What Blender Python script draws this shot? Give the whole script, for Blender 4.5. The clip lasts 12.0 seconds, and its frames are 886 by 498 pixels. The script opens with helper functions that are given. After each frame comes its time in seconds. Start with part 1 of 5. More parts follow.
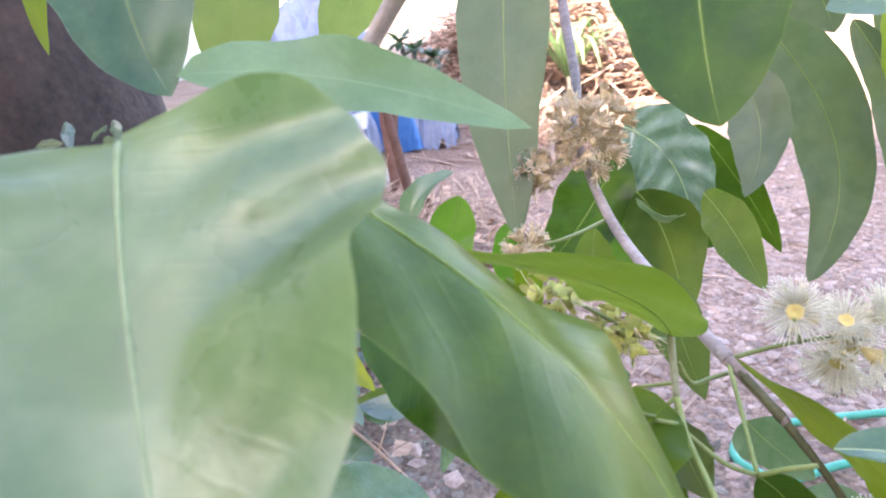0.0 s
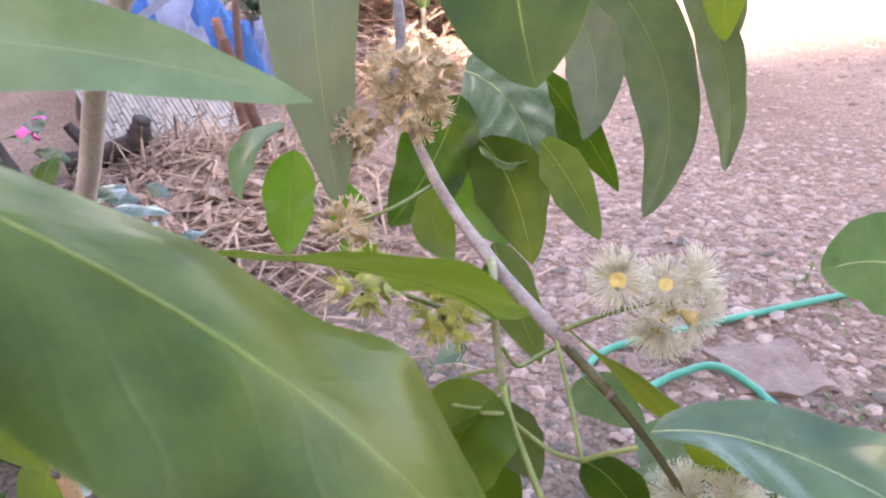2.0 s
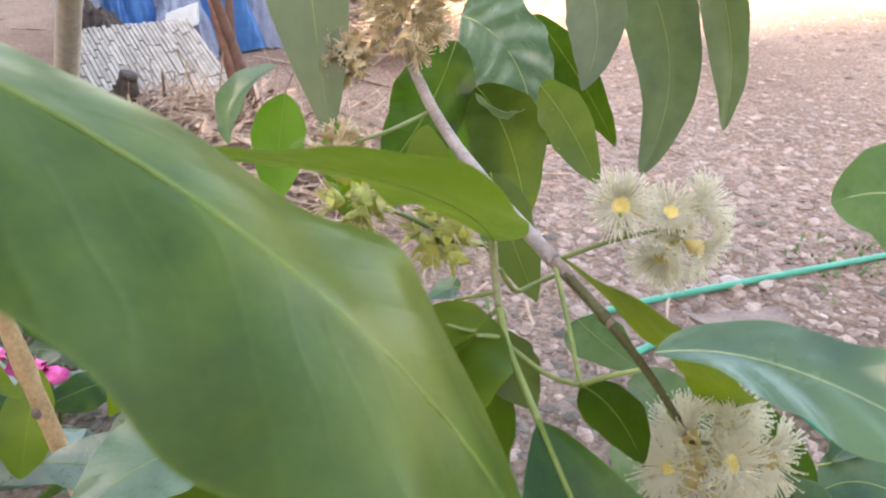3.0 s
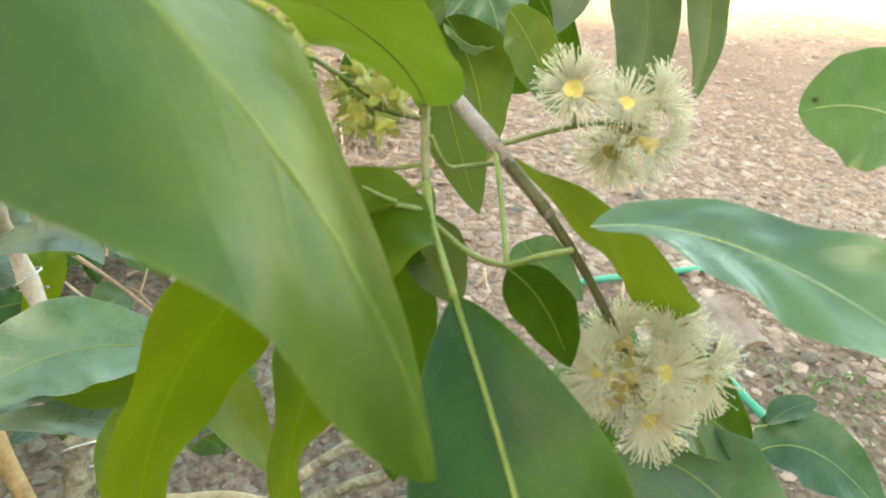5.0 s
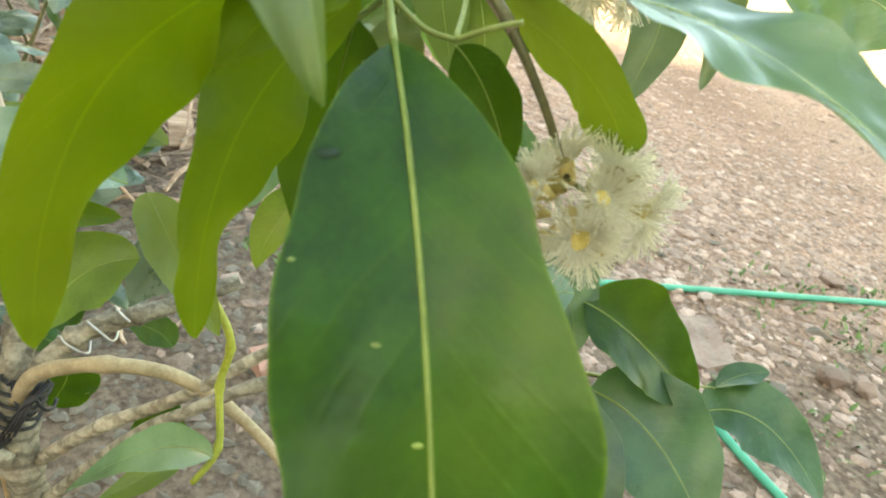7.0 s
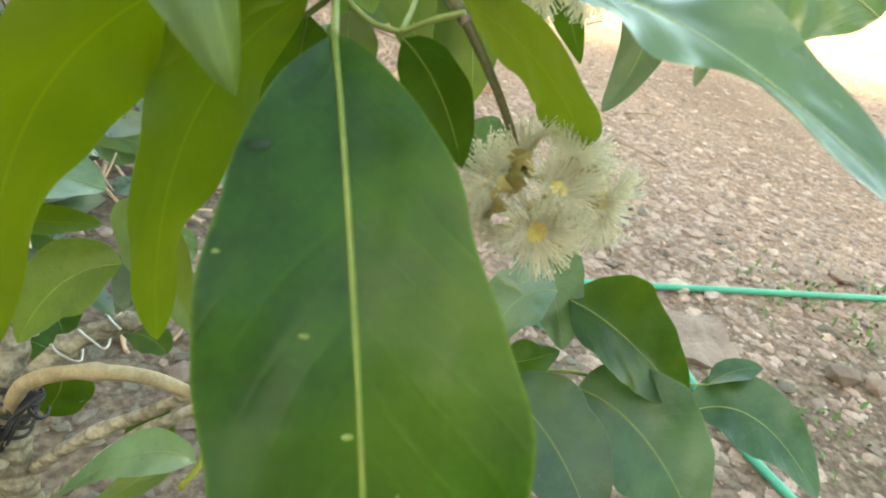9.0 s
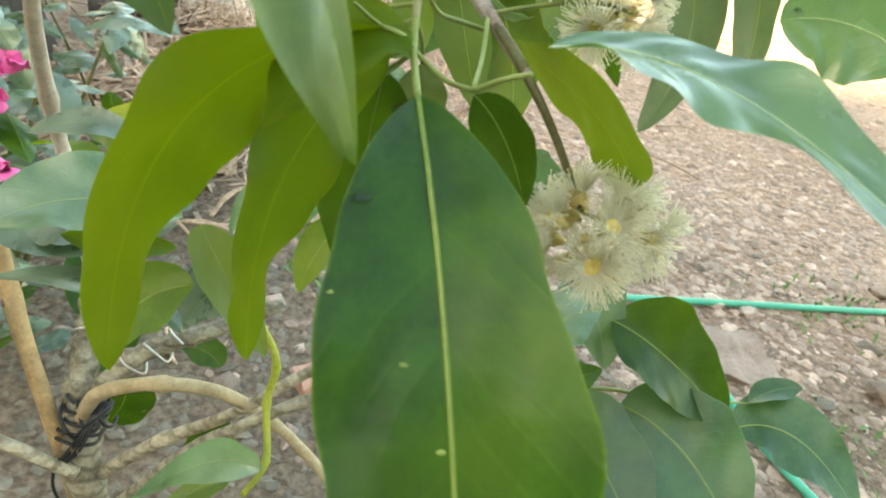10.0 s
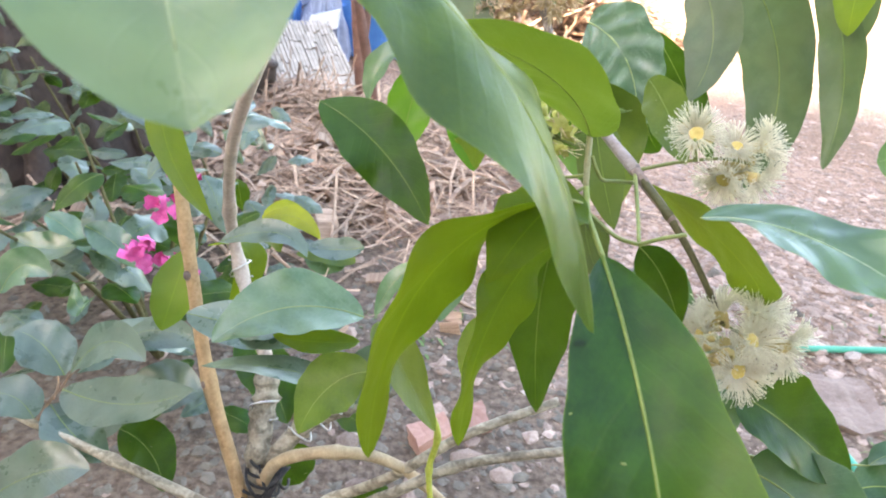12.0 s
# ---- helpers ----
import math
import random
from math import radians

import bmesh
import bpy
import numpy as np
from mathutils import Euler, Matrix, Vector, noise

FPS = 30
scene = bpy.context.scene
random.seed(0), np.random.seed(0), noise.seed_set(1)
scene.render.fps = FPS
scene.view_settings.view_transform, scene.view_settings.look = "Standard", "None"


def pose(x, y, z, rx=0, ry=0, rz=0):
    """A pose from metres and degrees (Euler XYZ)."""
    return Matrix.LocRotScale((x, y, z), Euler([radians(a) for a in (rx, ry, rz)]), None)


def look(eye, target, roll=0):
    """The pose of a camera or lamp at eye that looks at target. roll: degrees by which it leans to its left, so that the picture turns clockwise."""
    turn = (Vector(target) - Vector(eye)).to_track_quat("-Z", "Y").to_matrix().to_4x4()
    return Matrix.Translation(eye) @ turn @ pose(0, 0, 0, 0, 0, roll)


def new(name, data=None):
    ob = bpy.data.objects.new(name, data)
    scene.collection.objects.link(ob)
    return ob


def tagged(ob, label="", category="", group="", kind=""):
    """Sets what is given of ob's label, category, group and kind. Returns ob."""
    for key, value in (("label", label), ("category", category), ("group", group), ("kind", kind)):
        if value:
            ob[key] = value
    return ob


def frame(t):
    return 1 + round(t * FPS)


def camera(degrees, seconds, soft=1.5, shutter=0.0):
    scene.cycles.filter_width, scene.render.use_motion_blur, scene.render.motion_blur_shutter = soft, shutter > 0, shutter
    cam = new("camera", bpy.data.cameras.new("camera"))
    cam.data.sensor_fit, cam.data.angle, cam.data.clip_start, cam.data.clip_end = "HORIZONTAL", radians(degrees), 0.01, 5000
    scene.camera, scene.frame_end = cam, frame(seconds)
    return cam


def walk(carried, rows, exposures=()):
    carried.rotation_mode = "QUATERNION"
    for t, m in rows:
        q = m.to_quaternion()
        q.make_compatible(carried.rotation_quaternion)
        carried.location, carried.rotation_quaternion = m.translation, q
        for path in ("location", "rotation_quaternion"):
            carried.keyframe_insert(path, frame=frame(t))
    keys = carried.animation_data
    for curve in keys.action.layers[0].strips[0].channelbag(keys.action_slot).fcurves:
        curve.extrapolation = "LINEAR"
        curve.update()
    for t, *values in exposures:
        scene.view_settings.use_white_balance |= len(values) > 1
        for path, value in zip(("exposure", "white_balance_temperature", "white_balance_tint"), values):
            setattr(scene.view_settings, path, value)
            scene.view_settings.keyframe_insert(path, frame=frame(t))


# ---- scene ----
# camera and walk
cam = camera(70.3, 12.0, soft=1.9)
PATH = [
    (0, (0.036, 0.043, 0.878), (-0.03, 1.907, 0.157), -3.3),
    (0.5, (0.041, 0.044, 0.902), (0.018, 1.909, 0.181), -4.4),
    (1, (0.05, 0.051, 0.905), (0.105, 1.913, 0.176), -4.2),
    (1.5, (0.064, 0.077, 0.884), (0.323, 1.871, 0.039), -1.7),
    (2, (0.064, 0.079, 0.881), (0.393, 1.825, -0.037), -1.8),
    (2.5, (0.063, 0.082, 0.869), (0.396, 1.795, -0.107), -0.8),
    (3, (0.062, 0.081, 0.858), (0.41, 1.777, -0.143), -0.2),
    (5, (0.079, 0.081, 0.814), (0.525, 1.72, -0.242), 6.5),
    (5.5, (0.073, 0.069, 0.807), (0.572, 1.697, -0.242), 9.1),
    (6, (0.09, 0.072, 0.798), (0.64, 1.684, -0.25), 11.5),
    (6.5, (0.094, 0.055, 0.766), (0.581, 1.674, -0.302), 14.2),
    (7, (0.102, 0.043, 0.755), (0.558, 1.695, -0.275), 15.7),
    (9, (0.12, 0.04, 0.755), (0.542, 1.707, -0.267), 13.9),
    (9.5, (0.118, 0.034, 0.769), (0.498, 1.706, -0.259), 13.2),
    (10, (0.102, 0.027, 0.77), (0.432, 1.721, -0.24), 12.4),
    (10.5, (0.095, 0.008, 0.79), (0.323, 1.736, -0.191), 9.2),
    (11, (0.068, 0.001, 0.815), (0.237, 1.745, -0.148), 8.8),
    (11.5, (0.059, -0.008, 0.829), (0.187, 1.751, -0.114), 7.6),
    (12, (0.041, -0.018, 0.83), (0.131, 1.754, -0.093), 6.1),
]
cam.data.dof.use_dof = True
cam.data.dof.focus_distance = 0.42
cam.data.dof.aperture_fstop = 19.0
EXPOSURES = [(0.0, 3.39, 7000, 25), (0.5, 3.43, 7200, 34), (1.0, 3.42, 7200, 37), (1.5, 3.21, 7500, 36), (2.5, 3.08, 8000, 24), (3.2, 3.13, 8800, 14), (4.8, 3.31, 11000, -3), (7.0, 3.35, 11000, -3), (9.0, 3.21, 10600, -5), (10.0, 3.28, 10300, -5), (10.5, 3.52, 9900, -5), (11.0, 3.55, 9400, -4), (11.5, 3.48, 8500, 3), (12.0, 3.5, 8000, 14)]
walk(cam, [(t, look(eye, target, roll)) for t, eye, target, roll in PATH], EXPOSURES)

# daylight: a clear sky, and the sun behind an added wall, whose shadow covers the near yard
SUN_EL, SUN_AZ = radians(27), radians(217)
world = bpy.data.worlds.new("sky")
scene.world = world
world.use_nodes = True
wn = world.node_tree
sky = wn.nodes.new("ShaderNodeTexSky")
sky.sky_type = "NISHITA"
sky.sun_disc = False
sky.sun_elevation, sky.sun_rotation = SUN_EL, SUN_AZ
sky.dust_density, sky.ozone_density = 1.5, 0.8
wn.links.new(sky.outputs[0], wn.nodes["Background"].inputs[0])
wn.nodes["Background"].inputs[1].default_value = 0.15
sun_data = bpy.data.lights.new("sun", "SUN")
sun_data.energy, sun_data.angle, sun_data.color = 5.0, radians(4.0), (1.0, 0.93, 0.82)
sun = new("sun", sun_data)
to_sun = Vector((math.sin(SUN_AZ) * math.cos(SUN_EL), math.cos(SUN_AZ) * math.cos(SUN_EL), math.sin(SUN_EL)))
sun.rotation_euler = to_sun.to_track_quat("Z", "Y").to_euler()


# ---- materials ----
def nodes_of(name, rough=0.6, metal=0.0, spec=0.5):
    m = bpy.data.materials.new(name)
    m.use_nodes = True
    nt = m.node_tree
    p = nt.nodes["Principled BSDF"]
    p.inputs["Roughness"].default_value = rough
    p.inputs["Metallic"].default_value = metal
    p.inputs["Specular IOR Level"].default_value = spec
    return m, nt, p


def ramp(nt, fac, stops):
    r = nt.nodes.new("ShaderNodeValToRGB")
    while len(r.color_ramp.elements) < len(stops):
        r.color_ramp.elements.new(0.5)
    for e, (pos, col) in zip(r.color_ramp.elements, stops):
        e.position, e.color = pos, (*col, 1)
    nt.links.new(fac, r.inputs[0])
    return r.outputs[0]


def noise_tex(nt, scale, detail=4, vec=None, rough=0.55):
    n = nt.nodes.new("ShaderNodeTexNoise")
    n.inputs["Scale"].default_value, n.inputs["Detail"].default_value = scale, detail
    n.inputs["Roughness"].default_value = rough
    if vec is not None:
        nt.links.new(vec, n.inputs["Vector"])
    return n.outputs[0]


def coords(nt, kind="Object"):
    return nt.nodes.new("ShaderNodeTexCoord").outputs[kind]


def maths(nt, op, a, b=None, clamp=False):
    n = nt.nodes.new("ShaderNodeMath")
    n.operation, n.use_clamp = op, clamp
    for i, v in enumerate((a, b)):
        if v is None:
            continue
        if isinstance(v, (int, float)):
            n.inputs[i].default_value = v
        else:
            nt.links.new(v, n.inputs[i])
    return n.outputs[0]


def mix(nt, fac, a, b, blend="MIX"):
    n = nt.nodes.new("ShaderNodeMix")
    n.data_type, n.blend_type = "RGBA", blend
    for sock, v in ((n.inputs[0], fac), (n.inputs[6], a), (n.inputs[7], b)):
        if isinstance(v, (int, float)):
            sock.default_value = v
        elif isinstance(v, tuple):
            sock.default_value = (*v, 1)
        else:
            nt.links.new(v, sock)
    return n.outputs[2]


def bump(nt, p, height, strength=0.4, dist=0.002):
    b = nt.nodes.new("ShaderNodeBump")
    b.inputs["Strength"].default_value, b.inputs["Distance"].default_value = strength, dist
    nt.links.new(height, b.inputs["Height"])
    nt.links.new(b.outputs[0], p.inputs["Normal"])


def varied(name, dark, light, scale, rough=0.7, fine=6.0, relief=0.4, dist=0.002, per_object=0.25, spec=0.4, metal=0.0):
    """A surface with stains at one scale, grain at another and a shift of tone from piece to piece."""
    m, nt, p = nodes_of(name, rough, metal, spec)
    co = coords(nt)
    big, small = noise_tex(nt, scale, 4, co), noise_tex(nt, scale * fine, 5, co)
    f = maths(nt, "ADD", maths(nt, "MULTIPLY", big, 0.6), maths(nt, "MULTIPLY", small, 0.4))
    c = ramp(nt, f, [(0.34, dark), (0.66, light)])
    info = nt.nodes.new("ShaderNodeObjectInfo").outputs["Random"]
    geo = nt.nodes.new("ShaderNodeNewGeometry").outputs["Random Per Island"]
    r = maths(nt, "FRACT", maths(nt, "ADD", info, geo))
    k = maths(nt, "ADD", maths(nt, "MULTIPLY", r, 2 * per_object), 1 - per_object)
    v = nt.nodes.new("ShaderNodeHueSaturation")
    nt.links.new(c, v.inputs["Color"])
    nt.links.new(k, v.inputs["Value"])
    nt.links.new(v.outputs[0], p.inputs["Base Color"])
    if relief:
        bump(nt, p, small, relief, dist)
    return m


def leaf_material(name, dark, light, glow, vein, rough=0.36, through_light=0.35, gloss=0.45, wax=0.0, turn=(1.9, 1.25, 0.75), glare_blotch=None):
    """A leaf blade: mottled green, paler veins, a waxy gloss, and light that shines through."""
    m, nt, p = nodes_of(name, rough, 0.0, gloss)
    p.inputs["Coat Weight"].default_value, p.inputs["Coat Roughness"].default_value = wax, 0.28
    co = coords(nt)
    uv = nt.nodes.new("ShaderNodeSeparateXYZ")
    nt.links.new(coords(nt, "UV"), uv.inputs[0])
    across = maths(nt, "ABSOLUTE", maths(nt, "SUBTRACT", uv.outputs[0], 0.5))
    rib = maths(nt, "SUBTRACT", 1.0, maths(nt, "MULTIPLY", across, 55.0), True)
    bend = maths(nt, "ADD", maths(nt, "MULTIPLY", across, 0.42), maths(nt, "MULTIPLY", noise_tex(nt, 22.0, 2, co), 0.10))
    wave = maths(nt, "SINE", maths(nt, "MULTIPLY", maths(nt, "SUBTRACT", uv.outputs[1], bend), 96.0))
    patchy = noise_tex(nt, 38.0, 2, co)
    side = maths(nt, "MULTIPLY", maths(nt, "POWER", maths(nt, "MAXIMUM", wave, 0.0), 8.0), maths(nt, "MULTIPLY", maths(nt, "SUBTRACT", patchy, 0.32, True), 0.14))
    mottle = noise_tex(nt, 45.0, 4, co)
    fine = noise_tex(nt, 420.0, 4, co)
    broad = noise_tex(nt, 15.0, 2, co)
    f = maths(nt, "ADD", maths(nt, "MULTIPLY", mottle, 0.75), maths(nt, "MULTIPLY", fine, 0.25))
    c = ramp(nt, f, [(0.40, dark), (0.60, light)])
    olive = tuple(a * k for a, k in zip(light, turn))
    c = mix(nt, maths(nt, "MULTIPLY", ramp(nt, broad, [(0.46, (0, 0, 0)), (0.66, (1, 1, 1))]), 0.6), c, olive)
    c = mix(nt, maths(nt, "MAXIMUM", maths(nt, "MULTIPLY", rib, 0.65), side), c, vein)
    if glare_blotch:
        # pale patches that paint glare into the blade's colour
        pale = ramp(nt, noise_tex(nt, 34.0, 3, co, 0.6), [(0.50, (0, 0, 0)), (0.66, (1, 1, 1))])
        c = mix(nt, maths(nt, "MULTIPLY", pale, 0.6), c, glare_blotch)
    spots = ramp(nt, noise_tex(nt, 130.0, 2, co), [(0.73, (0, 0, 0)), (0.77, (1, 1, 1))])
    c = mix(nt, maths(nt, "MULTIPLY", spots, 0.35), c, (0.16, 0.12, 0.05))
    scars = ramp(nt, noise_tex(nt, 75.0, 3, co, 0.7), [(0.735, (0, 0, 0)), (0.75, (1, 1, 1))])
    c = mix(nt, maths(nt, "MULTIPLY", scars, 0.55), c, (0.34, 0.34, 0.20))
    margin = ramp(nt, maths(nt, "ADD", across, maths(nt, "MULTIPLY", fine, 0.02)), [(0.495, (0, 0, 0)), (0.515, (1, 1, 1))])
    c = mix(nt, maths(nt, "MULTIPLY", margin, 0.45), c, vein)
    info = nt.nodes.new("ShaderNodeObjectInfo").outputs["Random"]
    hsv = nt.nodes.new("ShaderNodeHueSaturation")
    nt.links.new(c, hsv.inputs["Color"])
    nt.links.new(maths(nt, "ADD", maths(nt, "ADD", maths(nt, "MULTIPLY", info, 0.4), 0.5), maths(nt, "MULTIPLY", patchy, 0.6)), hsv.inputs["Value"])
    nt.links.new(maths(nt, "ADD", maths(nt, "MULTIPLY", maths(nt, "FRACT", maths(nt, "MULTIPLY", info, 7.3)), 0.03), 0.483), hsv.inputs["Hue"])
    nt.links.new(hsv.outputs[0], p.inputs["Base Color"])
    nt.links.new(maths(nt, "ADD", maths(nt, "MULTIPLY", mottle, 0.30), rough - 0.15), p.inputs["Roughness"])
    h = maths(nt, "ADD", maths(nt, "MULTIPLY", side, -2.0), maths(nt, "ADD", maths(nt, "MULTIPLY", patchy, 1.6), maths(nt, "ADD", maths(nt, "MULTIPLY", mottle, 0.6), maths(nt, "MULTIPLY", fine, 0.12))))
    bump(nt, p, h, 0.45, 0.0026)
    t = nt.nodes.new("ShaderNodeBsdfTranslucent")
    nt.links.new(mix(nt, maths(nt, "MULTIPLY", mottle, 0.5), glow, vein), t.inputs["Color"])
    mx = nt.nodes.new("ShaderNodeMixShader")
    mx.inputs[0].default_value = through_light
    nt.links.new(p.outputs[0], mx.inputs[1])
    nt.links.new(t.outputs[0], mx.inputs[2])
    nt.links.new(mx.outputs[0], nt.nodes["Material Output"].inputs["Surface"])
    return m


leaf_dark = leaf_material("mature_leaf", (0.007, 0.036, 0.004), (0.022, 0.074, 0.006), (0.08, 0.20, 0.003), (0.20, 0.28, 0.03), 0.36, 0.26, 0.30, 0.0, (3.0, 1.6, 0.7))
leaf_deep = leaf_material("blue_green_leaf", (0.014, 0.058, 0.022), (0.036, 0.098, 0.040), (0.07, 0.20, 0.02), (0.20, 0.28, 0.14), 0.36, 0.24, 0.5, 0.20, (1.6, 1.3, 0.7))
leaf_mid = leaf_material("leaf", (0.030, 0.080, 0.014), (0.074, 0.142, 0.020), (0.20, 0.30, 0.010), (0.24, 0.32, 0.07), 0.38, 0.36, 0.40, 0.05)
leaf_olive = leaf_material("olive_leaf", (0.040, 0.072, 0.032), (0.066, 0.105, 0.046), (0.18, 0.25, 0.014), (0.20, 0.25, 0.09), 0.42, 0.30, 0.4, 0.1, (1.4, 1.15, 0.8))
leaf_pale = leaf_material("young_leaf", (0.064, 0.120, 0.009), (0.106, 0.168, 0.014), (0.24, 0.35, 0.013), (0.26, 0.36, 0.02), 0.48, 0.44, 0.3, 0.0, (1.5, 1.15, 0.8))
leaf_lime = leaf_material("olive_lime_leaf", (0.046, 0.082, 0.010), (0.078, 0.120, 0.016), (0.21, 0.27, 0.014), (0.20, 0.24, 0.03), 0.46, 0.40, 0.3, 0.0, (1.4, 1.1, 0.8))
leaf_dusk = leaf_material("dull_leaf", (0.058, 0.092, 0.046), (0.088, 0.126, 0.064), (0.14, 0.22, 0.06), (0.18, 0.23, 0.10), 0.46, 0.30, 0.45, 0.15, (1.3, 1.1, 0.8))
# brighter, duller green: backlight and haze are put into the colour
leaf_backlit = leaf_material("backlit_leaf", (0.10, 0.158, 0.032), (0.15, 0.22, 0.05), (0.32, 0.42, 0.10), (0.30, 0.37, 0.09), 0.45, 0.52, 0.35, 0.0, (1.2, 1.1, 0.9))
leaf_fresh_dark = leaf_material("bright_leaf", (0.030, 0.105, 0.008), (0.060, 0.160, 0.014), (0.14, 0.36, 0.01), (0.20, 0.30, 0.05), 0.40, 0.42, 0.4, 0.1, (1.3, 1.1, 0.8))
leaf_yellow = leaf_material("yellowing_leaf", (0.20, 0.27, 0.01), (0.30, 0.36, 0.02), (0.4, 0.45, 0.02), (0.35, 0.4, 0.06), 0.45, 0.4)
leaf_grey = leaf_material("grey_green_leaf", (0.045, 0.085, 0.055), (0.095, 0.145, 0.10), (0.11, 0.20, 0.07), (0.2, 0.27, 0.18), 0.30, 0.22, 0.8, 0.5, (1.2, 1.2, 1.0))
# pale base colour carries the sheen and flare of brightly lit leaves
leaf_lit = leaf_material("pale_lit_leaf", (0.14, 0.23, 0.10), (0.21, 0.31, 0.15), (0.24, 0.40, 0.12), (0.34, 0.42, 0.22), 0.36, 0.35, 0.6, 0.2, (1.15, 1.1, 0.85))
leaf_sheen = leaf_material("waxy_leaf", (0.05, 0.115, 0.055), (0.11, 0.195, 0.105), (0.13, 0.30, 0.05), (0.26, 0.34, 0.2), 0.22, 0.25, 0.8, 0.6, (1.2, 1.15, 0.9))
# near leaf: its bright glare is painted as pale patches
leaf_glare = leaf_material("glare_patched_leaf", (0.085, 0.165, 0.060), (0.15, 0.25, 0.095), (0.22, 0.40, 0.08), (0.30, 0.38, 0.16), 0.30, 0.35, 0.75, 0.5, (1.5, 1.35, 0.95), glare_blotch=(0.36, 0.45, 0.22))
# base lightened towards blue to paint in the reflected sky
leaf_quilted = leaf_material("quilted_sheen_leaf", (0.11, 0.20, 0.15), (0.23, 0.34, 0.27), (0.13, 0.30, 0.08), (0.40, 0.50, 0.38), 0.24, 0.22, 0.8, 0.7, (1.1, 1.1, 1.0))
leaf_glossy = leaf_material("glossy_leaf", (0.040, 0.110, 0.042), (0.085, 0.175, 0.070), (0.14, 0.32, 0.03), (0.24, 0.34, 0.14), 0.24, 0.26, 0.8, 0.5, (1.4, 1.35, 0.7))
rib_mat = varied("leaf_midrib", (0.15, 0.22, 0.04), (0.25, 0.31, 0.08), 80, 0.5, relief=0.2)
pale_rib = varied("pale_midrib", (0.28, 0.37, 0.16), (0.42, 0.50, 0.26), 80, 0.5, relief=0.2)
shoot_mat = varied("yellow_green_shoot", (0.24, 0.27, 0.03), (0.40, 0.42, 0.08), 60, 0.5, relief=0.2)
stalk_mat = varied("green_stalk", (0.14, 0.18, 0.045), (0.24, 0.28, 0.09), 60, 0.5, relief=0.2)
old_stalk = varied("woody_stalk", (0.19, 0.19, 0.10), (0.34, 0.33, 0.20), 70, 0.6, relief=0.3, dist=0.001)
twig_mat = varied("grey_twig_bark", (0.22, 0.18, 0.165), (0.44, 0.375, 0.35), 90, 0.75, relief=0.7, dist=0.001)
brown_twig = varied("brown_twig_bark", (0.12, 0.085, 0.07), (0.30, 0.23, 0.20), 90, 0.75, relief=0.7, dist=0.001)
dark_twig = varied("olive_twig_bark", (0.06, 0.055, 0.02), (0.13, 0.12, 0.05), 90, 0.7, relief=0.6, dist=0.001)
bark_mat = varied("pale_ringed_bark", (0.17, 0.14, 0.10), (0.50, 0.44, 0.34), 45, 0.8, relief=0.8, dist=0.002)
bark_tree = bark_mat.node_tree
rings_ = bark_tree.nodes.new("ShaderNodeTexWave")
rings_.bands_direction = "Z"
for sock, value in (("Scale", 26.0), ("Distortion", 5.0), ("Detail", 3.0), ("Detail Scale", 3.0)):
    rings_.inputs[sock].default_value = value
bark_tree.links.new(coords(bark_tree), rings_.inputs["Vector"])
bark_skin = bark_tree.nodes["Principled BSDF"].inputs["Base Color"]
bark_tree.links.new(mix(bark_tree, 0.55, bark_skin.links[0].from_socket, ramp(bark_tree, rings_.outputs["Fac"], [(0.12, (0.35, 0.33, 0.30)), (0.45, (1.0, 1.0, 1.0))]), "MULTIPLY"), bark_skin)
stem_mat = varied("smooth_pinkish_grey_bark", (0.30, 0.24, 0.20), (0.50, 0.43, 0.38), 50, 0.7, relief=0.5, dist=0.001)
branch_mat = varied("smooth_tan_bark", (0.30, 0.22, 0.13), (0.52, 0.41, 0.27), 60, 0.65, relief=0.5, dist=0.001)
cane_mat = varied("tan_cane", (0.24, 0.15, 0.075), (0.46, 0.31, 0.17), 60, 0.65, relief=0.5, dist=0.001)
wire_mat = varied("aluminium_wire", (0.45, 0.45, 0.45), (0.75, 0.75, 0.74), 50, 0.35, relief=0.1, metal=0.8)
cord_mat = varied("black_plastic_cord", (0.012, 0.012, 0.014), (0.03, 0.03, 0.035), 60, 0.5)
calyx_mat = varied("calyx", (0.46, 0.36, 0.13), (0.68, 0.56, 0.28), 200, 0.55, relief=0.2, per_object=0.15)
stamen_mat = varied("stamens", (0.94, 0.91, 0.79), (0.98, 0.96, 0.88), 200, 0.6, relief=0.0, per_object=0.04)
stamen_tree = stamen_mat.node_tree
thin = stamen_tree.nodes.new("ShaderNodeBsdfTranslucent")
thin.inputs["Color"].default_value = (0.95, 0.91, 0.76, 1)
blend = stamen_tree.nodes.new("ShaderNodeMixShader")
blend.inputs[0].default_value = 0.5
stamen_tree.links.new(stamen_tree.nodes["Principled BSDF"].outputs[0], blend.inputs[1])
stamen_tree.links.new(thin.outputs[0], blend.inputs[2])
stamen_tree.links.new(blend.outputs[0], stamen_tree.nodes["Material Output"].inputs["Surface"])
disc_mat = varied("flower_disc", (0.55, 0.42, 0.12), (0.74, 0.62, 0.24), 300, 0.5, relief=0.1, per_object=0.1)
spent_mat = varied("spent_stamens", (0.62, 0.47, 0.31), (0.86, 0.74, 0.56), 200, 0.7, relief=0.0, per_object=0.2)
bud_mat = varied("flower_bud", (0.34, 0.36, 0.07), (0.60, 0.58, 0.20), 200, 0.5, relief=0.2)
pink_mat = varied("pink_bract", (0.60, 0.05, 0.25), (0.84, 0.17, 0.44), 60, 0.6, relief=0.2, per_object=0.15)
